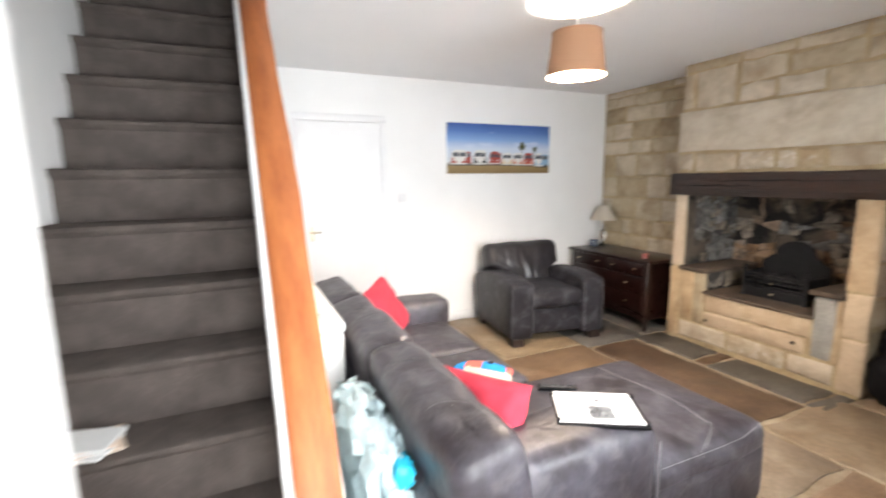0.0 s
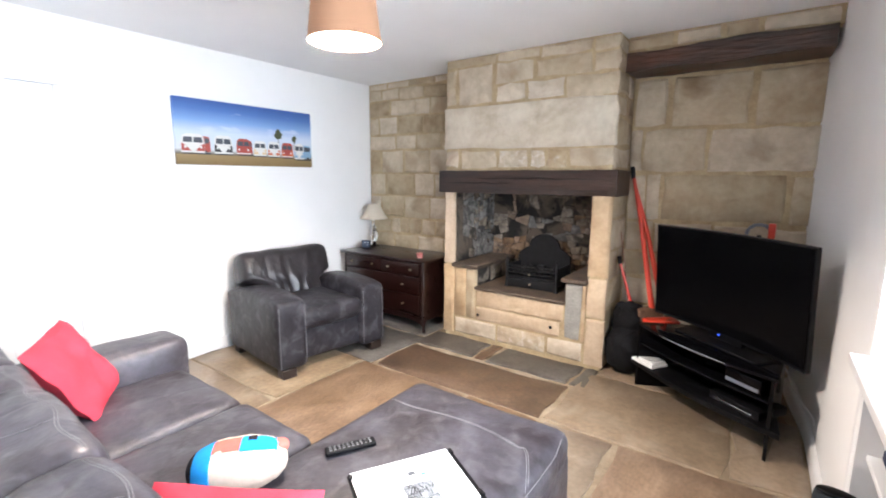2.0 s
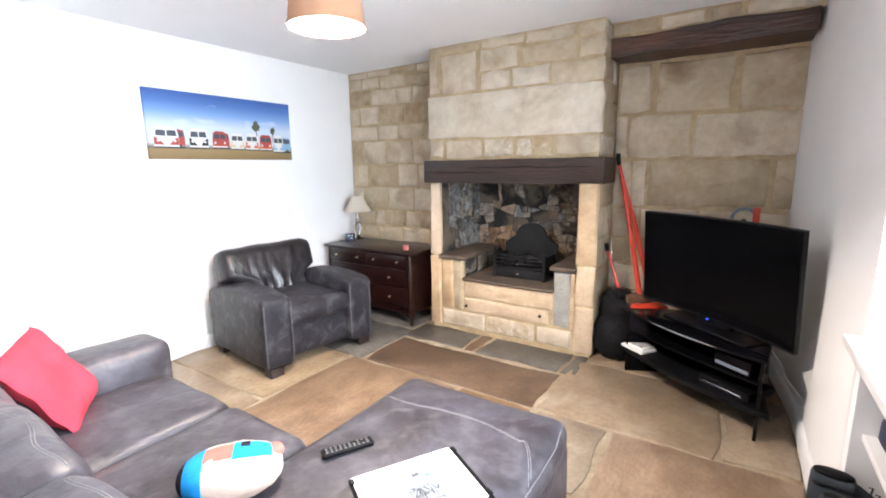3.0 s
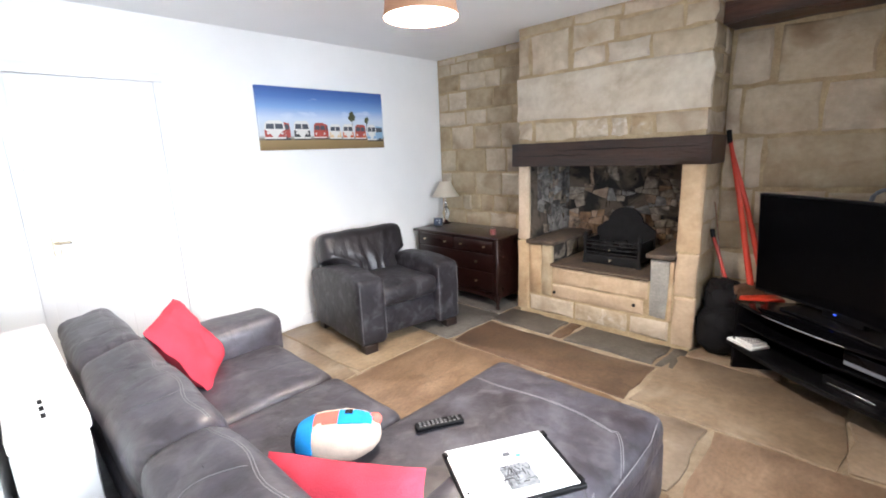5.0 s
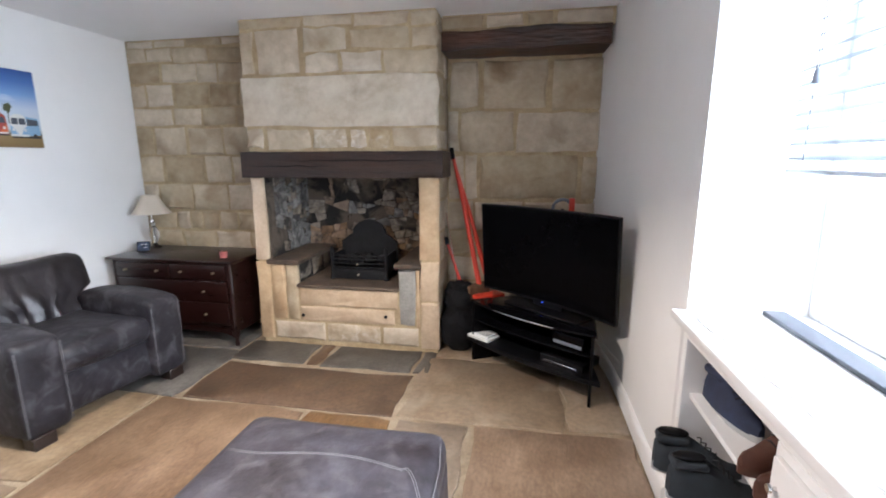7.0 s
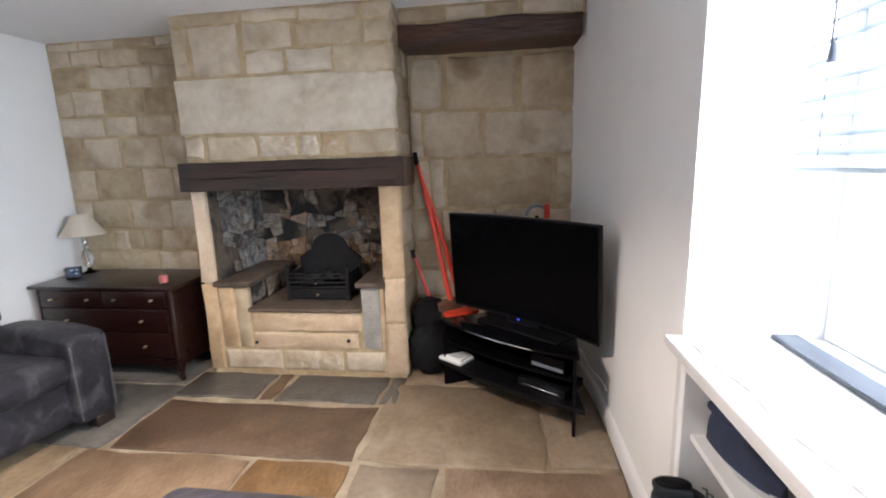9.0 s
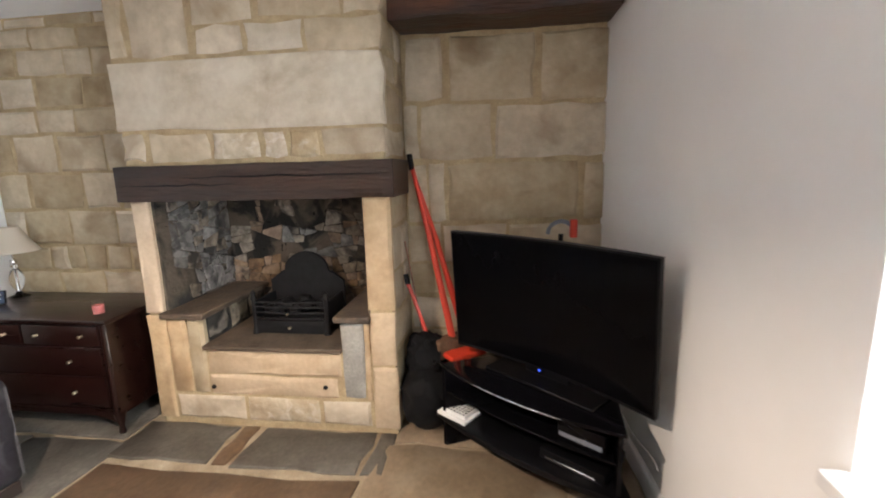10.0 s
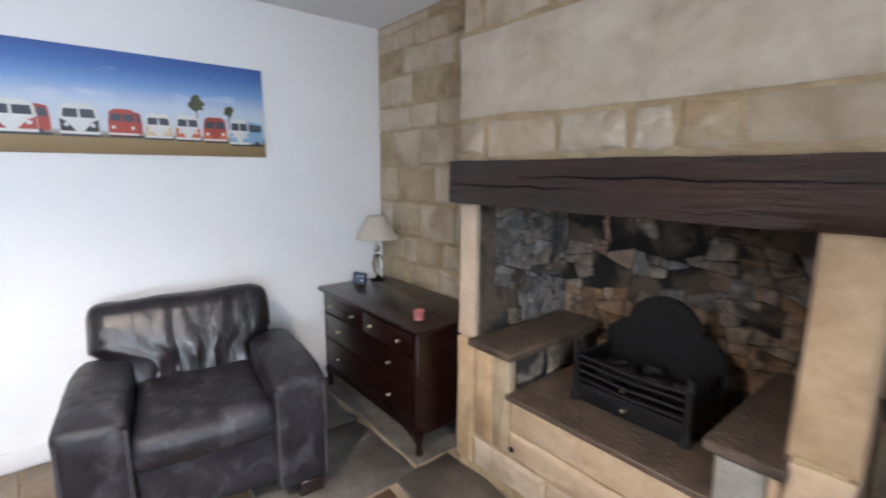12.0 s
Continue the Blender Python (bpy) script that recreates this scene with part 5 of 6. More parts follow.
# ---- canvas picture of parked vans ----
PX0, PX1, PZ0, PZ1 = 2.007, 3.262, 1.552, 2.058
PW, PH = PX1 - PX0, PZ1 - PZ0
sky_mat = material("canvas_print", (0.3, 0.5, 0.8), 0.6)
nt = sky_mat.node_tree
tc, sep, ramp_node = nt.nodes.new("ShaderNodeTexCoord"), nt.nodes.new("ShaderNodeSeparateXYZ"), nt.nodes.new("ShaderNodeValToRGB")
nt.links.new(tc.outputs["Object"], sep.inputs[0])
mr = nt.nodes.new("ShaderNodeMapRange")
mr.inputs["From Min"].default_value, mr.inputs["From Max"].default_value = 0.0, PH
nt.links.new(sep.outputs["Z"], mr.inputs["Value"])
nt.links.new(mr.outputs[0], ramp_node.inputs["Fac"])
els = ramp_node.color_ramp.elements
els[0].position, els[0].color = 0.0, (0.2, 0.13, 0.05, 1)
els[1].position, els[1].color = 1.0, (0.035, 0.09, 0.3, 1)
for p, c in ((0.15, (0.27, 0.19, 0.08, 1)), (0.17, (0.12, 0.1, 0.07, 1)), (0.2, (0.3, 0.29, 0.28, 1)), (0.24, (0.6, 0.64, 0.68, 1)), (0.5, (0.55, 0.63, 0.74, 1)), (0.68, (0.2, 0.34, 0.62, 1)),
             (0.85, (0.07, 0.16, 0.43, 1))):
    e = els.new(p)
    e.color = c
cl = nt.nodes.new("ShaderNodeTexNoise")
cl.inputs["Scale"].default_value, cl.inputs["Detail"].default_value = 2.6, 4
mp = nt.nodes.new("ShaderNodeMapping")
mp.inputs["Scale"].default_value = (1.0, 1.0, 3.4)
nt.links.new(tc.outputs["Object"], mp.inputs["Vector"])
nt.links.new(mp.outputs[0], cl.inputs["Vector"])
clr = nt.nodes.new("ShaderNodeMapRange")
clr.inputs["From Min"].default_value, clr.inputs["From Max"].default_value = 0.6, 0.8
nt.links.new(cl.outputs["Fac"], clr.inputs["Value"])
above = nt.nodes.new("ShaderNodeMath")
above.operation = "GREATER_THAN"
above.inputs[1].default_value = PH * 0.23
nt.links.new(sep.outputs["Z"], above.inputs[0])
mulc = nt.nodes.new("ShaderNodeMath")
mulc.operation = "MULTIPLY"
nt.links.new(clr.outputs[0], mulc.inputs[0])
nt.links.new(above.outputs[0], mulc.inputs[1])
mxc = nt.nodes.new("ShaderNodeMix")
mxc.data_type = "RGBA"
nt.links.new(mulc.outputs[0], mxc.inputs["Factor"])
nt.links.new(ramp_node.outputs[0], mxc.inputs[6])
mxc.inputs[7].default_value = (0.72, 0.77, 0.84, 1)
nt.links.new(mxc.outputs[2], nt.nodes["Principled BSDF"].inputs["Base Color"])

qm = Matrix.Translation((PX0, WHITE_Y, PZ0))
picture = thing("canvas_picture", qm, "wide canvas print of parked camper vans under blue sky", "picture")
part("canvas", box(0, PW, -0.03, -0.001, 0, PH, 0.003, 1), sky_mat, picture, m=qm)
C_VAN = {n: material("print_" + n, c, 0.6, var=0.05) for n, c in (("red", (0.36, 0.06, 0.045)), ("white", (0.7, 0.7, 0.68)), ("black", (0.03, 0.03, 0.035)), ("cream", (0.66, 0.5, 0.3)),
                                                                 ("orange", (0.55, 0.12, 0.04)), ("blue", (0.25, 0.42, 0.6)), ("glass", (0.06, 0.07, 0.09)), ("tree", (0.06, 0.07, 0.03)))}


def flat(points, y, mat, name):
    bm = prism(points, 1, y - 0.0006, y)
    return part(name, bm, mat, picture, m=qm)


def disc(x, z, rx, rz, n=12):
    return [(x + rx * math.cos(2 * math.pi * k / n), z + rz * math.sin(2 * math.pi * k / n)) for k in range(n)]


def van(f0, f1, foot, high, front, lower, upper):
    """A printed camper van seen from the front corner; front: the share of its width that the nose takes."""
    x0, x1 = f0 * PW, f1 * PW
    w, z, h = x1 - x0, foot * PH, high * PH
    xm = x0 + w * front
    flat([(x0 + 0.02 * w, z - 0.03 * h), (x1, z - 0.03 * h), (x1, z + 0.06 * h), (x0 + 0.02 * w, z + 0.06 * h)], -0.0302, C_VAN["black"], "van_shadow")
    if front < 0.95:  # its side
        flat([(xm - 0.05 * w, z + 0.06 * h), (xm - 0.05 * w, z + 0.92 * h), (x1 - 0.03 * w, z + 0.86 * h), (x1, z + 0.5 * h), (x1, z + 0.12 * h)], -0.0304, C_VAN[lower], "van_side")
        flat([(xm, z + 0.52 * h), (xm, z + 0.82 * h), (x1 - 0.05 * w, z + 0.78 * h), (x1 - 0.04 * w, z + 0.54 * h)], -0.0307, C_VAN["glass"], "van_window")
        flat(disc(x1 - 0.2 * w, z + 0.08 * h, 0.07 * w, 0.1 * h), -0.0309, C_VAN["black"], "van_wheel")
    flat([(x0, z + 0.04 * h), (x0, z + 0.5 * h), (x0 + 0.05 * w, z + 0.88 * h), (x0 + 0.2 * w, z + h), (xm - 0.18 * w, z + h), (xm - 0.04 * w, z + 0.88 * h), (xm, z + 0.5 * h), (xm, z + 0.04 * h)],
         -0.031, C_VAN[upper], "van_front")
    f = xm - x0
    c = (x0 + xm) / 2
    for side in (-1, 1):  # two-tone paint that sweeps down to the nose
        flat([(c + side * 0.06 * f, z + 0.08 * h), (c + side * 0.49 * f, z + 0.08 * h), (c + side * 0.49 * f, z + 0.52 * h), (c + side * 0.3 * f, z + 0.4 * h)], -0.0313, C_VAN[lower], "van_paint")
        flat([(c + side * 0.03 * f, z + 0.56 * h), (c + side * 0.42 * f, z + 0.56 * h), (c + side * 0.38 * f, z + 0.83 * h), (c + side * 0.03 * f, z + 0.83 * h)], -0.0313, C_VAN["glass"], "van_window")
        flat(disc(c + side * 0.33 * f, z + 0.33 * h, 0.06 * f, 0.07 * h), -0.0316, C_VAN["white"], "van_lamp")
    flat([(x0 - 0.01 * w, z + 0.06 * h), (xm, z + 0.06 * h), (xm, z + 0.13 * h), (x0 - 0.01 * w, z + 0.13 * h)], -0.0318, C_VAN["white"], "van_bumper")


for args in ((0.03, 0.21, 0.17, 0.3, 0.8, "red", "white"), (0.235, 0.36, 0.17, 0.3, 0.97, "black", "white"), (0.385, 0.5, 0.175, 0.27, 0.86, "red", "red"), (0.51, 0.61, 0.165, 0.26, 0.97, "cream", "white"),
             (0.62, 0.72, 0.16, 0.27, 0.97, "orange", "white"), (0.73, 0.83, 0.155, 0.27, 0.97, "orange", "red"), (0.84, 0.99, 0.13, 0.3, 0.58, "blue", "white")):
    van(*args)
rt = random.Random(6)
for fx, fz, r in ((0.71, 0.56, 0.062), (0.84, 0.5, 0.045)):
    x, z = fx * PW, fz * PH
    flat([(x - 0.003, 0.3 * PH), (x - 0.003, z), (x + 0.003, z), (x + 0.003, 0.3 * PH)], -0.0304, C_VAN["tree"], "printed_trunk")
    flat([(x + r * PH * 1.4 * rt.uniform(0.5, 1.1) * math.cos(k * math.pi / 9), z + r * PH * 1.6 * rt.uniform(0.6, 1.1) * math.sin(k * math.pi / 9)) for k in range(18)], -0.0308, C_VAN["tree"], "printed_tree")

# ---- pendant lamp ----
am = Matrix.Translation((1.84, 2.18, 0))
pend = thing("pendant_lamp", Matrix.Translation((1.84, 2.18, CEIL)), "lit pendant lamp with a tan fabric drum shade", "lamp")
part("ceiling_rose", lathe([(0.0, CEIL), (0.045, CEIL), (0.04, CEIL - 0.025), (0.012, CEIL - 0.035), (0.0, CEIL - 0.035)], 24), M_UPVC, pend, m=am)
part("flex", tube([(0, 0, CEIL - 0.03), (0, 0, 2.26)], 0.004, 8), M_UPVC, pend, m=am)
part("lamp_holder", lathe([(0.014, 2.27), (0.02, 2.262), (0.02, 2.225), (0.016, 2.215)], 16), M_UPVC, pend, m=am)
part("bulb", lathe([(0.0, 2.168), (0.02, 2.17), (0.032, 2.18), (0.028, 2.198), (0.012, 2.22)], 20), M_BULB, pend, "glowing warm bulb", m=am)
part("shade", lathe([(0.165, 2.062), (0.163, 2.062), (0.135, 2.292), (0.137, 2.292)], 48), M_SHADE, pend, "tan fabric drum shade", m=am)
part("lining", lathe([(0.1625, 2.066), (0.1335, 2.288), (0.132, 2.288), (0.161, 2.066)], 48), M_LINING, pend, "white inner lining", m=am)
for r, z in ((0.165, 2.064), (0.137, 2.29)):
    part("ring", lathe([(r + 0.001, z - 0.005), (r + 0.001, z + 0.005), (r - 0.004, z + 0.005), (r - 0.004, z - 0.005), (r + 0.001, z - 0.005)], 48), M_SHADE, pend, m=am)
for k in range(3):
    a = k * 2.094
    part("spoke", tube([(0.018 * math.cos(a), 0.018 * math.sin(a), 2.25), (0.136 * math.cos(a), 0.136 * math.sin(a), 2.288)], 0.002, 6), M_UPVC, pend, m=am)

# ---- television on its corner stand ----
u = Vector((-0.646, -0.763, 0)).normalized()  # along the screen
v = Vector((0, 0, 1)).cross(u).normalized()   # away from the room
lean = 0.06                                   # the top leans forward a little
up = (Vector((0, 0, 1)) - lean * v).normalized()
tvm = Matrix.Translation(Vector((3.45, 0.76, 0.8)) - 0.8 * up) @ Matrix((u, up.cross(u), up)).transposed().to_4x4()
tv = thing("television", Matrix.Translation((3.45, 0.76, 0.47)), "large black curved television, switched off", "television")


def curved(w, z0, z1, y0, y1, sag, n=20):
    """An upright panel of width w, bowed away from the viewer in its middle."""
    bm = bmesh.new()
    rings = []
    for i in range(n + 1):
        t = -1 + 2 * i / n
        d = sag * (1 - t * t)
        rings.append([bm.verts.new((t * w / 2, y + d, z)) for y, z in ((y0, z0), (y0, z1), (y1, z1), (y1, z0))])
    for a, b in zip(rings, rings[1:]):
        for k in range(4):
            bm.faces.new((a[k], a[(k + 1) % 4], b[(k + 1) % 4], b[k]))
    bm.faces.new(rings[0])
    bm.faces.new(rings[-1][::-1])
    bmesh.ops.recalc_face_normals(bm, faces=bm.faces)
    return bm


part("case", curved(1.07, 0.512, 1.147, 0.0, 0.03, 0.045), M_BLACK, tv, m=tvm)
part("screen", curved(1.05, 0.53, 1.137, -0.003, 0.002, 0.045), M_SCREEN, tv, "dark glossy screen", m=tvm)
part("rear_housing", place(soft_box(0.7, 0.06, 0.4, 0.03, 4), 0, 0.1, 0.78), M_BLACK, tv, m=tvm)
part("neck", box(-0.12, 0.12, 0.06, 0.1, 0.474, 0.56, 0.004, 1), M_BLACK, tv, m=tvm)
part("foot", box(-0.3, 0.3, -0.02, 0.17, 0.462, 0.474, 0.004, 1), M_BLACK, tv, m=Matrix.Translation((3.45, 0.76, 0)) @ Matrix((u, v, Vector((0, 0, 1)))).transposed().to_4x4())
part("power_light", box(-0.006, 0.006, 0.032, 0.04, 0.513, 0.5165), M_LED, tv, "small blue power light", m=tvm @ Matrix.Translation((-0.02, -0.0, 0)))

su = Vector((-0.578, -0.816, 0)).normalized()
sv = Vector((0.816, -0.578, 0))
sm_ = Matrix.Translation((3.377, 0.841, 0)) @ Matrix((su, sv, su.cross(sv))).transposed().to_4x4()
SZ = 1 if su.cross(sv).z > 0 else -1


def shelf_board(z0, z1, w, depth, bow, back_w):
    """A shelf with a bowed front and a narrower back, to fit a corner."""
    pts = [(-w / 2 + w * i / 12, -bow * (1 - (-1 + i / 6) ** 2)) for i in range(13)] + [(back_w / 2, depth), (-back_w / 2, depth)]
    return prism(pts, 2, *sorted((z0 * SZ, z1 * SZ)), bevel=0.003)


stand = thing("television_stand", Matrix.Translation((3.377, 0.841, 0)), "black glossy corner television stand with open shelves", "television stand")
part("top", shelf_board(0.445, 0.462, 0.98, 0.42, 0.07, 0.5), M_BLACKGLASS, stand, "black glass top", m=sm_)
part("shelf", shelf_board(0.312, 0.324, 0.9, 0.36, 0.03, 0.46), M_BLACKGLASS, stand, m=sm_)
part("shelf", shelf_board(0.15, 0.18, 1.06, 0.38, 0.06, 0.46), M_BLACK, stand, m=sm_)
pts = [(-0.47 + 0.94 * i / 16, -0.072 * (1 - (-1 + i / 8) ** 2) + 0.004, 0.4535 * SZ) for i in range(2, 15)]
part("edge_trim", tube(pts, 0.004, 6), M_CHROME, stand, "silver front edge", m=sm_)
for sx in (-1, 1):
    part("side_panel", prism([(sx * 0.455, 0.0), (sx * 0.475, 0.0), (sx * 0.255, 0.41), (sx * 0.235, 0.41)], 2, *sorted((0.0, 0.445 * SZ))), M_BLACKGLASS, stand, m=sm_)
part("back_panel", box(-0.24, 0.24, 0.4, 0.415, *sorted((0.05 * SZ, 0.445 * SZ))), M_BLACK, stand, m=sm_)


def on_stand(name, x0, x1, y0, y1, z0, z1, mat, label, category, bevel=0.004):
    return tagged(part(name, box(x0, x1, y0, y1, *sorted((z0 * SZ, z1 * SZ)), bevel, 2), mat, m=sm_), label, category)


player = on_stand("disc_player", 0.1, 0.4, 0.02, 0.24, 0.1805, 0.23, M_BLACK, "black disc player on the lower shelf", "disc player")
part("fascia", box(0.13, 0.36, 0.014, 0.02, *sorted((0.19 * SZ, 0.202 * SZ)), 0.002, 1), M_CHROME, player, "silver front strip", m=sm_)
setbox = on_stand("set_top_box", 0.19, 0.4, 0.01, 0.16, 0.3245, 0.41, M_BLACKGLASS, "small glossy black box on the shelf", "set-top box")
part("grille", box(0.2, 0.39, 0.006, 0.01, *sorted((0.34 * SZ, 0.36 * SZ)), 0.001, 1), M_GREYRAIL, setbox, m=sm_)
book = on_stand("notepad", -0.5, -0.31, -0.02, 0.12, 0.1805, 0.2, M_PAPER, "white pad of paper on the stand", "notepad", 0.003)
calc = on_stand("chequered_box", -0.46, -0.325, 0.0, 0.115, 0.2005, 0.217, M_PAPER, "small white box with black dots", "box", 0.003)
for i in range(6):
    for j in range(5):
        part("dot", box(-0.454 + i * 0.021, -0.454 + i * 0.021 + 0.012, 0.006 + j * 0.021, 0.006 + j * 0.021 + 0.012, *sorted((0.217 * SZ, 0.2178 * SZ))), M_BLACK, calc, m=sm_)
pts = [(3.66, 0.42, 0.38), (3.63, 0.37, 0.31), (3.58, 0.335, 0.268), (3.5, 0.325, 0.243), (3.41, 0.305, 0.232), (3.34, 0.285, 0.23), (3.29, 0.268, 0.215), (3.275, 0.2635, 0.19)]
tagged(part("power_cable", tube(pts, 0.004, 6), M_UPVC), "white power cable hanging between the stand and the wall", "cable")

# ---- cleaning things and bag in the corner ----
broom = thing("long_handled_broom", Matrix.Translation((3.86, 1.2, 0)), "red plastic long handled broom leaning in the alcove", "broom")
part("handle", tube([(4.125, 1.447, 1.49), (4.075, 1.35, 1.1), (3.955, 1.2, 0.45)], [0.013, 0.018, 0.022], 10), M_RED, broom)
part("handle", tube([(4.13, 1.435, 1.43), (4.1, 1.31, 1.05), (4.01, 1.13, 0.45)], [0.011, 0.017, 0.022], 10), M_RED, broom)
part("grip", tube([(4.135, 1.46, 1.55), (4.122, 1.444, 1.46)], 0.017, 10), M_BLACK, broom, "black end grip")
part("head", place(soft_box(0.12, 0.24, 0.035, 0.012, 3), 3.9, 1.13, 0.42, 0, 0, 40), M_RED, broom)
part("socket", tube([(3.91, 1.19, 0.43), (3.89, 1.17, 0.39)], 0.02, 10), M_RED, broom)
part("bristles", place(soft_box(0.1, 0.2, 0.12, 0.02, 5, amp=0.012, scale=30), 3.945, 1.225, 0.44, 0, 0, 40), M_BRISTLE, broom, "brown bristles")
part("lower_pole", tube([(3.89, 1.17, 0.39), (3.86, 1.15, 0.005)], 0.012, 8), M_RED, broom)
pan = thing("dustpan_pole", Matrix.Translation((3.97, 1.33, 0)), "short red pole with a black grip leaning on the stone", "pole")
part("pole", tube([(3.99, 1.475, 0.83), (3.97, 1.4, 0.62), (3.955, 1.34, 0.45)], 0.012, 8), M_RED, pan)
part("grip", tube([(3.995, 1.48, 0.86), (3.988, 1.468, 0.8)], 0.016, 8), M_BLACK, pan)
part("foot_pole", tube([(3.955, 1.34, 0.45), (3.93, 1.27, 0.0)], 0.01, 8), M_BLACK, pan)
tagged(part("thin_rod", tube([(4.02, 1.485, 1.05), (3.97, 1.4, 0.6), (3.93, 1.33, 0.0)], 0.0045, 6), M_CHROME), "thin metal rod leaning on the stone", "rod")
bag = thing("black_bag", Matrix.Translation((3.93, 1.37, 0)), "black nylon rucksack slumped beside the hearth", "bag")
part("body", place(blob(0.17, 0.14, 0.18, 2.6, 8, 0.03, 3, 2.0), 3.87, 1.35, 0.17), M_BAG, bag)
part("top_pocket", place(blob(0.12, 0.12, 0.14, 2.4, 7, 0.03, 4, 5.0), 3.93, 1.36, 0.38), M_BAG, bag)
part("strap", tube([(3.78, 1.34, 0.3), (3.76, 1.3, 0.2), (3.78, 1.27, 0.08), (3.82, 1.25, 0.04)], 0.012, 6), M_BAG, bag)
part("buckle", box(3.762, 3.778, 1.3, 1.33, 0.215, 0.235, 0.003, 1), M_CHROME, bag)
tool = thing("red_tool", Matrix.Translation((3.95, 0.62, 0)), "red and grey tool handle standing behind the television", "tool")
part("shaft", tube([(3.97, 0.6, 0.0), (3.95, 0.6, 1.1)], 0.013, 8), M_BLACK, tool)
part("handle", tube([(3.95, 0.6 + 0.07 * math.cos(a), 1.1 + 0.07 * math.sin(a)) for a in [math.pi * k / 8 for k in range(9)]], 0.012, 8), M_GREYRAIL, tool)
part("cap", box(3.93, 3.97, 0.515, 0.555, 1.08, 1.18, 0.008, 2), M_RED, tool)

# ---- fire basket ----
FX, FY0, FY1, FZ = 3.93, 1.96, 2.42, 0.497
fire = thing("fire_basket", Matrix.Translation((FX + 0.12, 2.19, FZ)), "black cast iron fire basket on the hearth", "fire grate")
for y in (FY0, FY1):
    part("post", lathe([(0.0, 0.0), (0.024, 0.0), (0.018, 0.03), (0.014, 0.05), (0.014, 0.21), (0.02, 0.22), (0.012, 0.24), (0.017, 0.255), (0.0, 0.275)], 12,
                       Matrix.Translation((FX, y, FZ))), M_IRON, fire)
    part("side_plate", box(FX + 0.01, FX + 0.26, y - 0.008, y + 0.008, FZ + 0.04, FZ + 0.2, 0.003, 1), M_IRON, fire)
for z in (0.1, 0.135, 0.17, 0.2):
    part("front_bar", tube([(FX, FY0, FZ + z), (FX - 0.02, 2.19, FZ + z), (FX, FY1, FZ + z)], 0.007, 8), M_IRON, fire)
part("ash_front", box(FX - 0.012, FX + 0.006, FY0 + 0.01, FY1 - 0.01, FZ + 0.005, FZ + 0.085, 0.004, 2), M_IRON, fire)
part("ash_knob", lathe([(0, 0.025), (0.009, 0.02), (0.006, 0.008), (0.008, 0)], 10, Matrix.Translation((FX - 0.012, 2.19, FZ + 0.045)) @ FACES["-x"]), M_BRASS, fire)
part("bar_knob", lathe([(0, 0.02), (0.007, 0.016), (0.005, 0.006), (0.006, 0)], 10, Matrix.Translation((FX - 0.03, 2.19, FZ + 0.135)) @ FACES["-x"]), M_BRASS, fire)
part("grate", box(FX + 0.01, FX + 0.26, FY0, FY1, FZ + 0.07, FZ + 0.085, 0.003, 1), M_IRON, fire)
part("back_plate", prism([(FY0 - 0.02, FZ), (FY0 - 0.02, FZ + 0.27), (FY0 + 0.06, FZ + 0.33)] + [(2.19 - 0.15 * math.cos(a), FZ + 0.33 + 0.13 * math.sin(a)) for a in [math.pi * k / 10 for k in range(11)]]
                         + [(FY1 - 0.06, FZ + 0.33), (FY1 + 0.02, FZ + 0.27), (FY1 + 0.02, FZ)], 0, FX + 0.26, FX + 0.285), M_IRON, fire, "arched iron back plate")
rc = random.Random(3)
for k in range(16):
    tagged(part("coal", place(blob(0.035, 0.04, 0.03, 3, 2, 0.012, 6, k), FX + 0.06 + rc.random() * 0.15, FY0 + 0.05 + rc.random() * 0.36, FZ + 0.115 + rc.random() * 0.05), M_IRON, fire))

# ---- storage heater and polythene behind the sofa, papers by the stairs ----
heater = thing("storage_heater", Matrix.Translation((0.41, 2.5, 0.0)), "white storage heater against the stair wall", "heater")
part("case", box(0.292, 0.452, 2.09, 3.1, 0.04, 0.80, 0.012, 2), M_GLOSS, heater)
part("lid", box(0.291, 0.458, 2.08, 3.11, 0.802, 0.85, 0.01, 3), M_GLOSS, heater, "white lid")
for k in range(3):
    part("slot", box(0.366, 0.376, 2.14 + k * 0.05, 2.17 + k * 0.05, 0.8505, 0.852), M_BLACK, heater)
part("dial", lathe([(0.0, 0.006), (0.02, 0.006), (0.024, 0.0)], 20, Matrix.Translation((0.42, 2.34, 0.85))), M_GLOSS, heater, "round control dial")
part("foot", box(0.37, 0.45, 2.12, 2.17, 0.0, 0.045), M_GREYRAIL, heater)
part("foot", box(0.37, 0.45, 2.98, 3.04, 0.0, 0.045), M_GREYRAIL, heater)
poly = thing("polythene_bag", Matrix.Translation((0.4, 1.45, 0)), "crumpled pale blue polythene bag behind the sofa", "plastic bag")
part("bag", place(blob(0.075, 0.36, 0.35, 3.0, 14, 0.05, 6, 3.0), 0.425, 1.62, 0.35), M_BLUEBAG, poly)
part("print", place(blob(0.035, 0.05, 0.05, 3, 4, 0.01, 5, 1.0), 0.46, 1.32, 0.58), M_CYAN, poly, "bright cyan printed patch")
papers = thing("paper_stack", Matrix.Translation((-0.45, 1.71, 0.67)), "small stack of letters and leaflets on the carpeted stairs", "papers")
rp = random.Random(2)
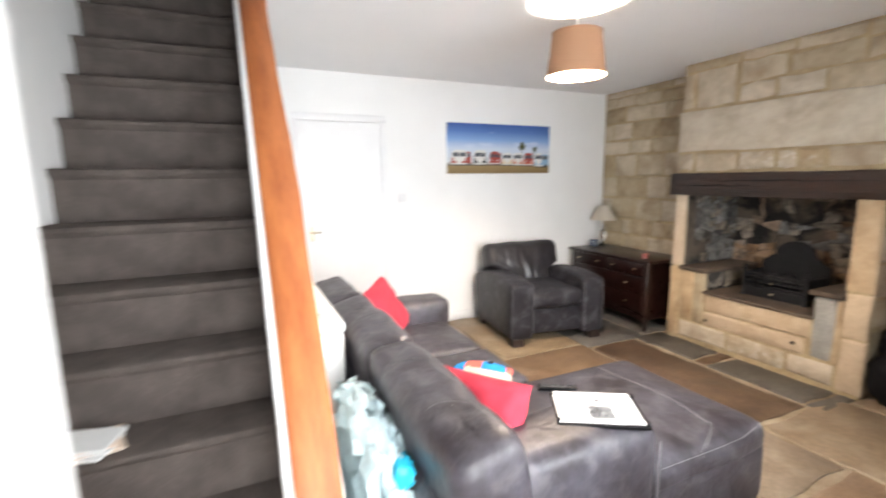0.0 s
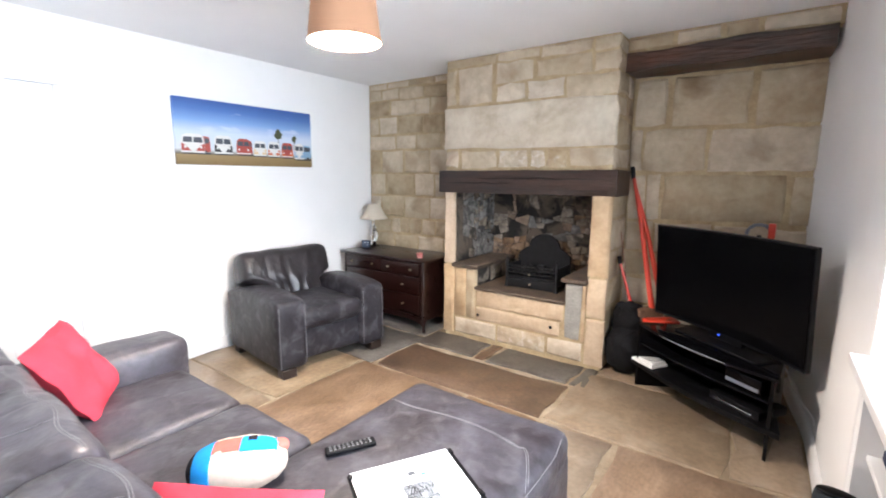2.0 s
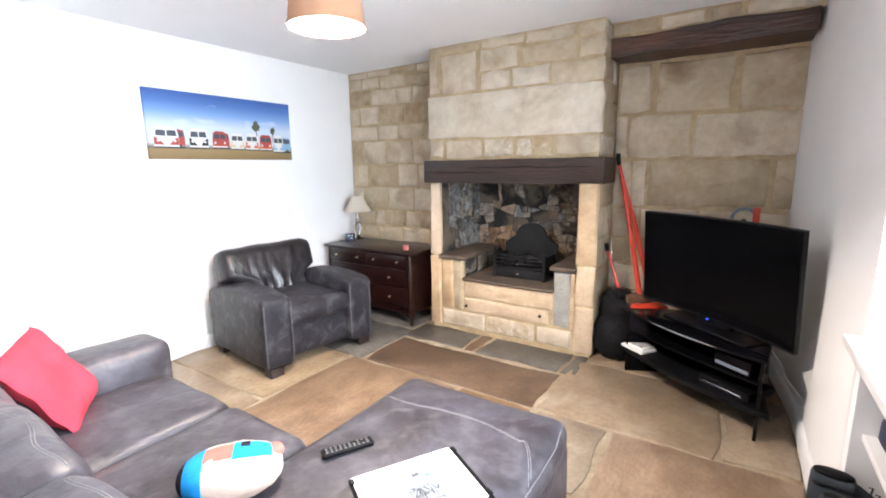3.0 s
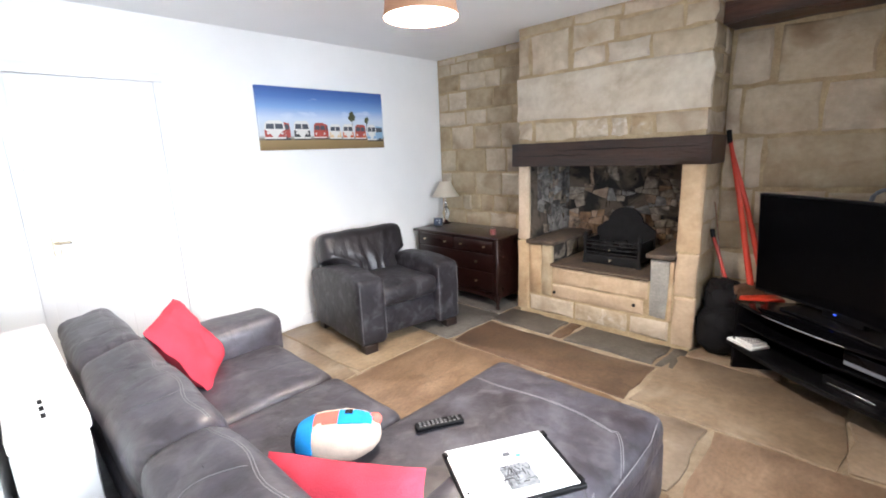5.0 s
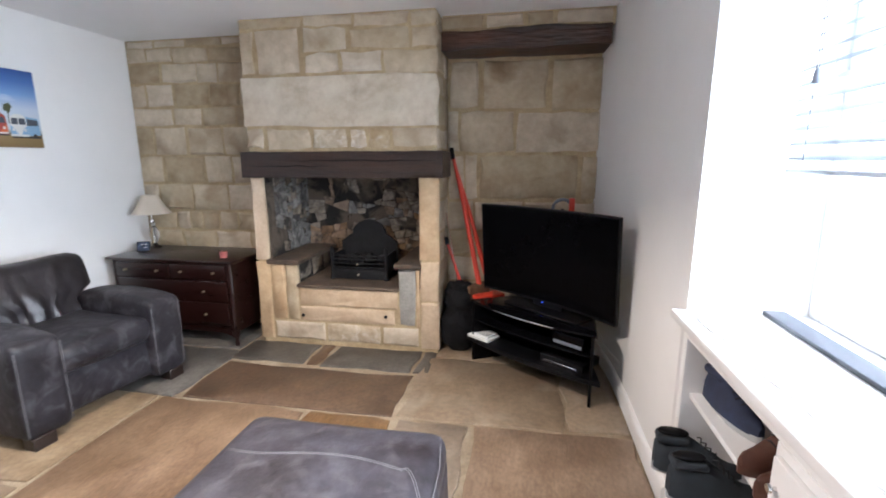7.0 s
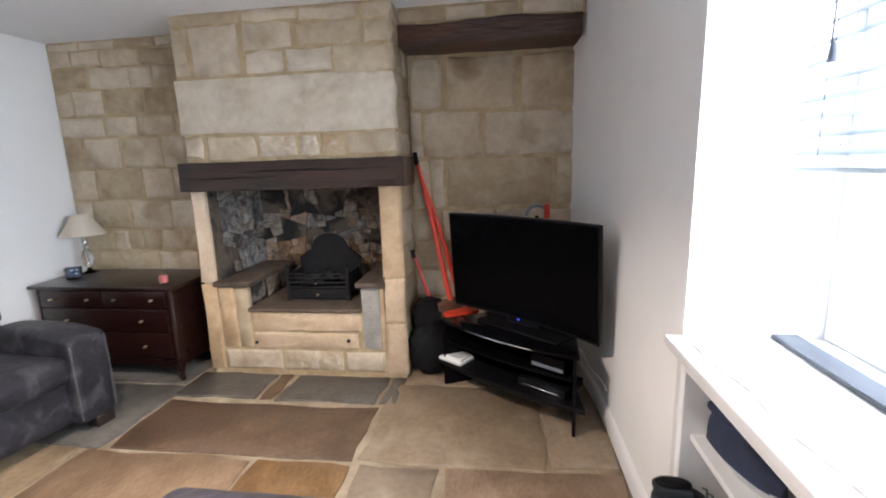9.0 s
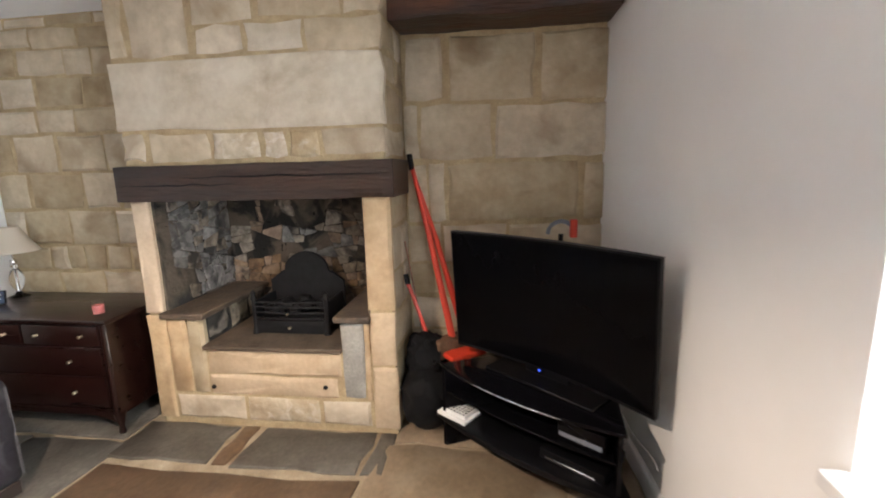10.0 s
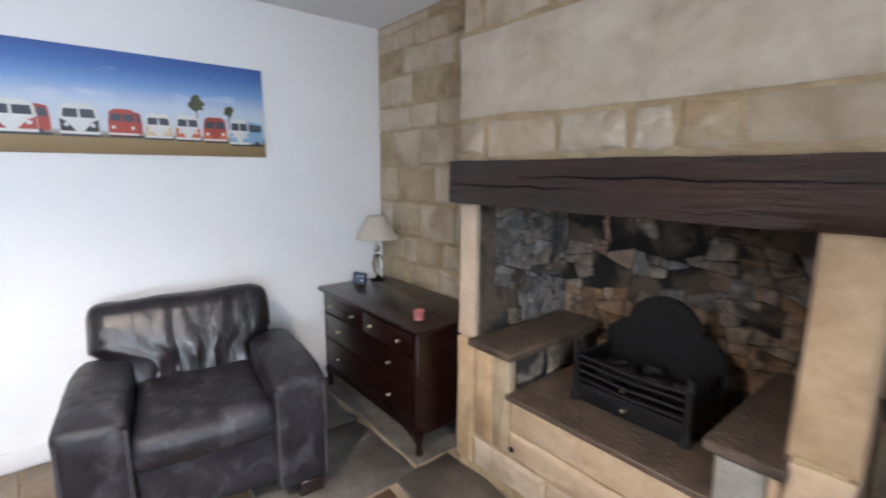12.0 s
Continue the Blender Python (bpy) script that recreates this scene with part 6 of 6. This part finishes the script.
for k in range(6):
    part("leaflet", box(-0.1, 0.1, -0.07, 0.07, 0.0, 0.006, 0.001, 1), M_PAPER if k % 2 else M_PLUSH_CREAM, papers, m=pose(-0.45 + rp.uniform(-0.01, 0.01), 1.71, 0.671 + 0.0066 * k, 0, 0, rp.uniform(-20, 20)))

# ---- floor flags ----
for x0, x1, y0, y1, mat in [
        (3.375, 3.72, 2.455, 3.03, M_FLAG_G), (3.375, 3.72, 2.33, 2.425, M_FLAG_B), (3.375, 3.72, 1.63, 2.3, M_FLAG_G), (3.375, 3.72, 1.5, 1.605, M_FLAG_G),
        (2.82, 3.315, 1.6, 2.985, M_FLAG_B), (2.82, 3.5, 3.03, 3.62, M_FLAG_G), (3.53, 4.09, 3.06, 4.27, M_FLAG_G), (2.82, 3.5, 3.65, 4.27, M_FLAG_G),
        (2.83, 3.62, 0.625, 1.565, M_FLAG_P), (3.645, 4.17, 0.95, 1.49, M_FLAG_P), (3.645, 4.17, 0.36, 0.925, M_FLAG), (2.86, 3.62, 0.28, 0.6, M_FLAG_P),
        (2.0, 2.82, 0.28, 1.105, M_FLAG), (2.2, 2.8, 1.15, 1.56, M_FLAG_P), (1.6, 2.17, 1.15, 2.1, M_FLAG), (2.2, 2.795, 1.585, 2.1, M_FLAG),
        (1.72, 2.79, 2.125, 3.11, M_FLAG), (2.0, 2.795, 3.135, 4.26, M_FLAG_P), (1.4, 1.97, 3.135, 4.26, M_FLAG_P), (1.4, 1.69, 2.125, 3.11, M_FLAG), (0.6, 1.37, 3.45, 4.26, M_FLAG_G),
        (0.6, 1.37, 2.4, 3.42, M_FLAG), (0.3, 0.57, 2.4, 4.26, M_FLAG_G), (0.3, 1.2, 1.2, 2.37, M_FLAG), (1.23, 1.57, 1.13, 2.1, M_FLAG), (0.3, 1.1, 0.3, 1.17, M_FLAG),
        (1.13, 1.97, 0.28, 1.06, M_FLAG), (-0.55, 0.27, -0.2, 0.75, M_FLAG), (-0.59, 0.1, 0.78, 1.25, M_FLAG), (0.3, 0.76, -0.24, 0.27, M_FLAG_G)]:
    stone(floor, "+z", 0.0, x0, x1, y0, y1, mat, 0.0, "flagstone", jit=0.018, chamfer=0.006, back=0.03)
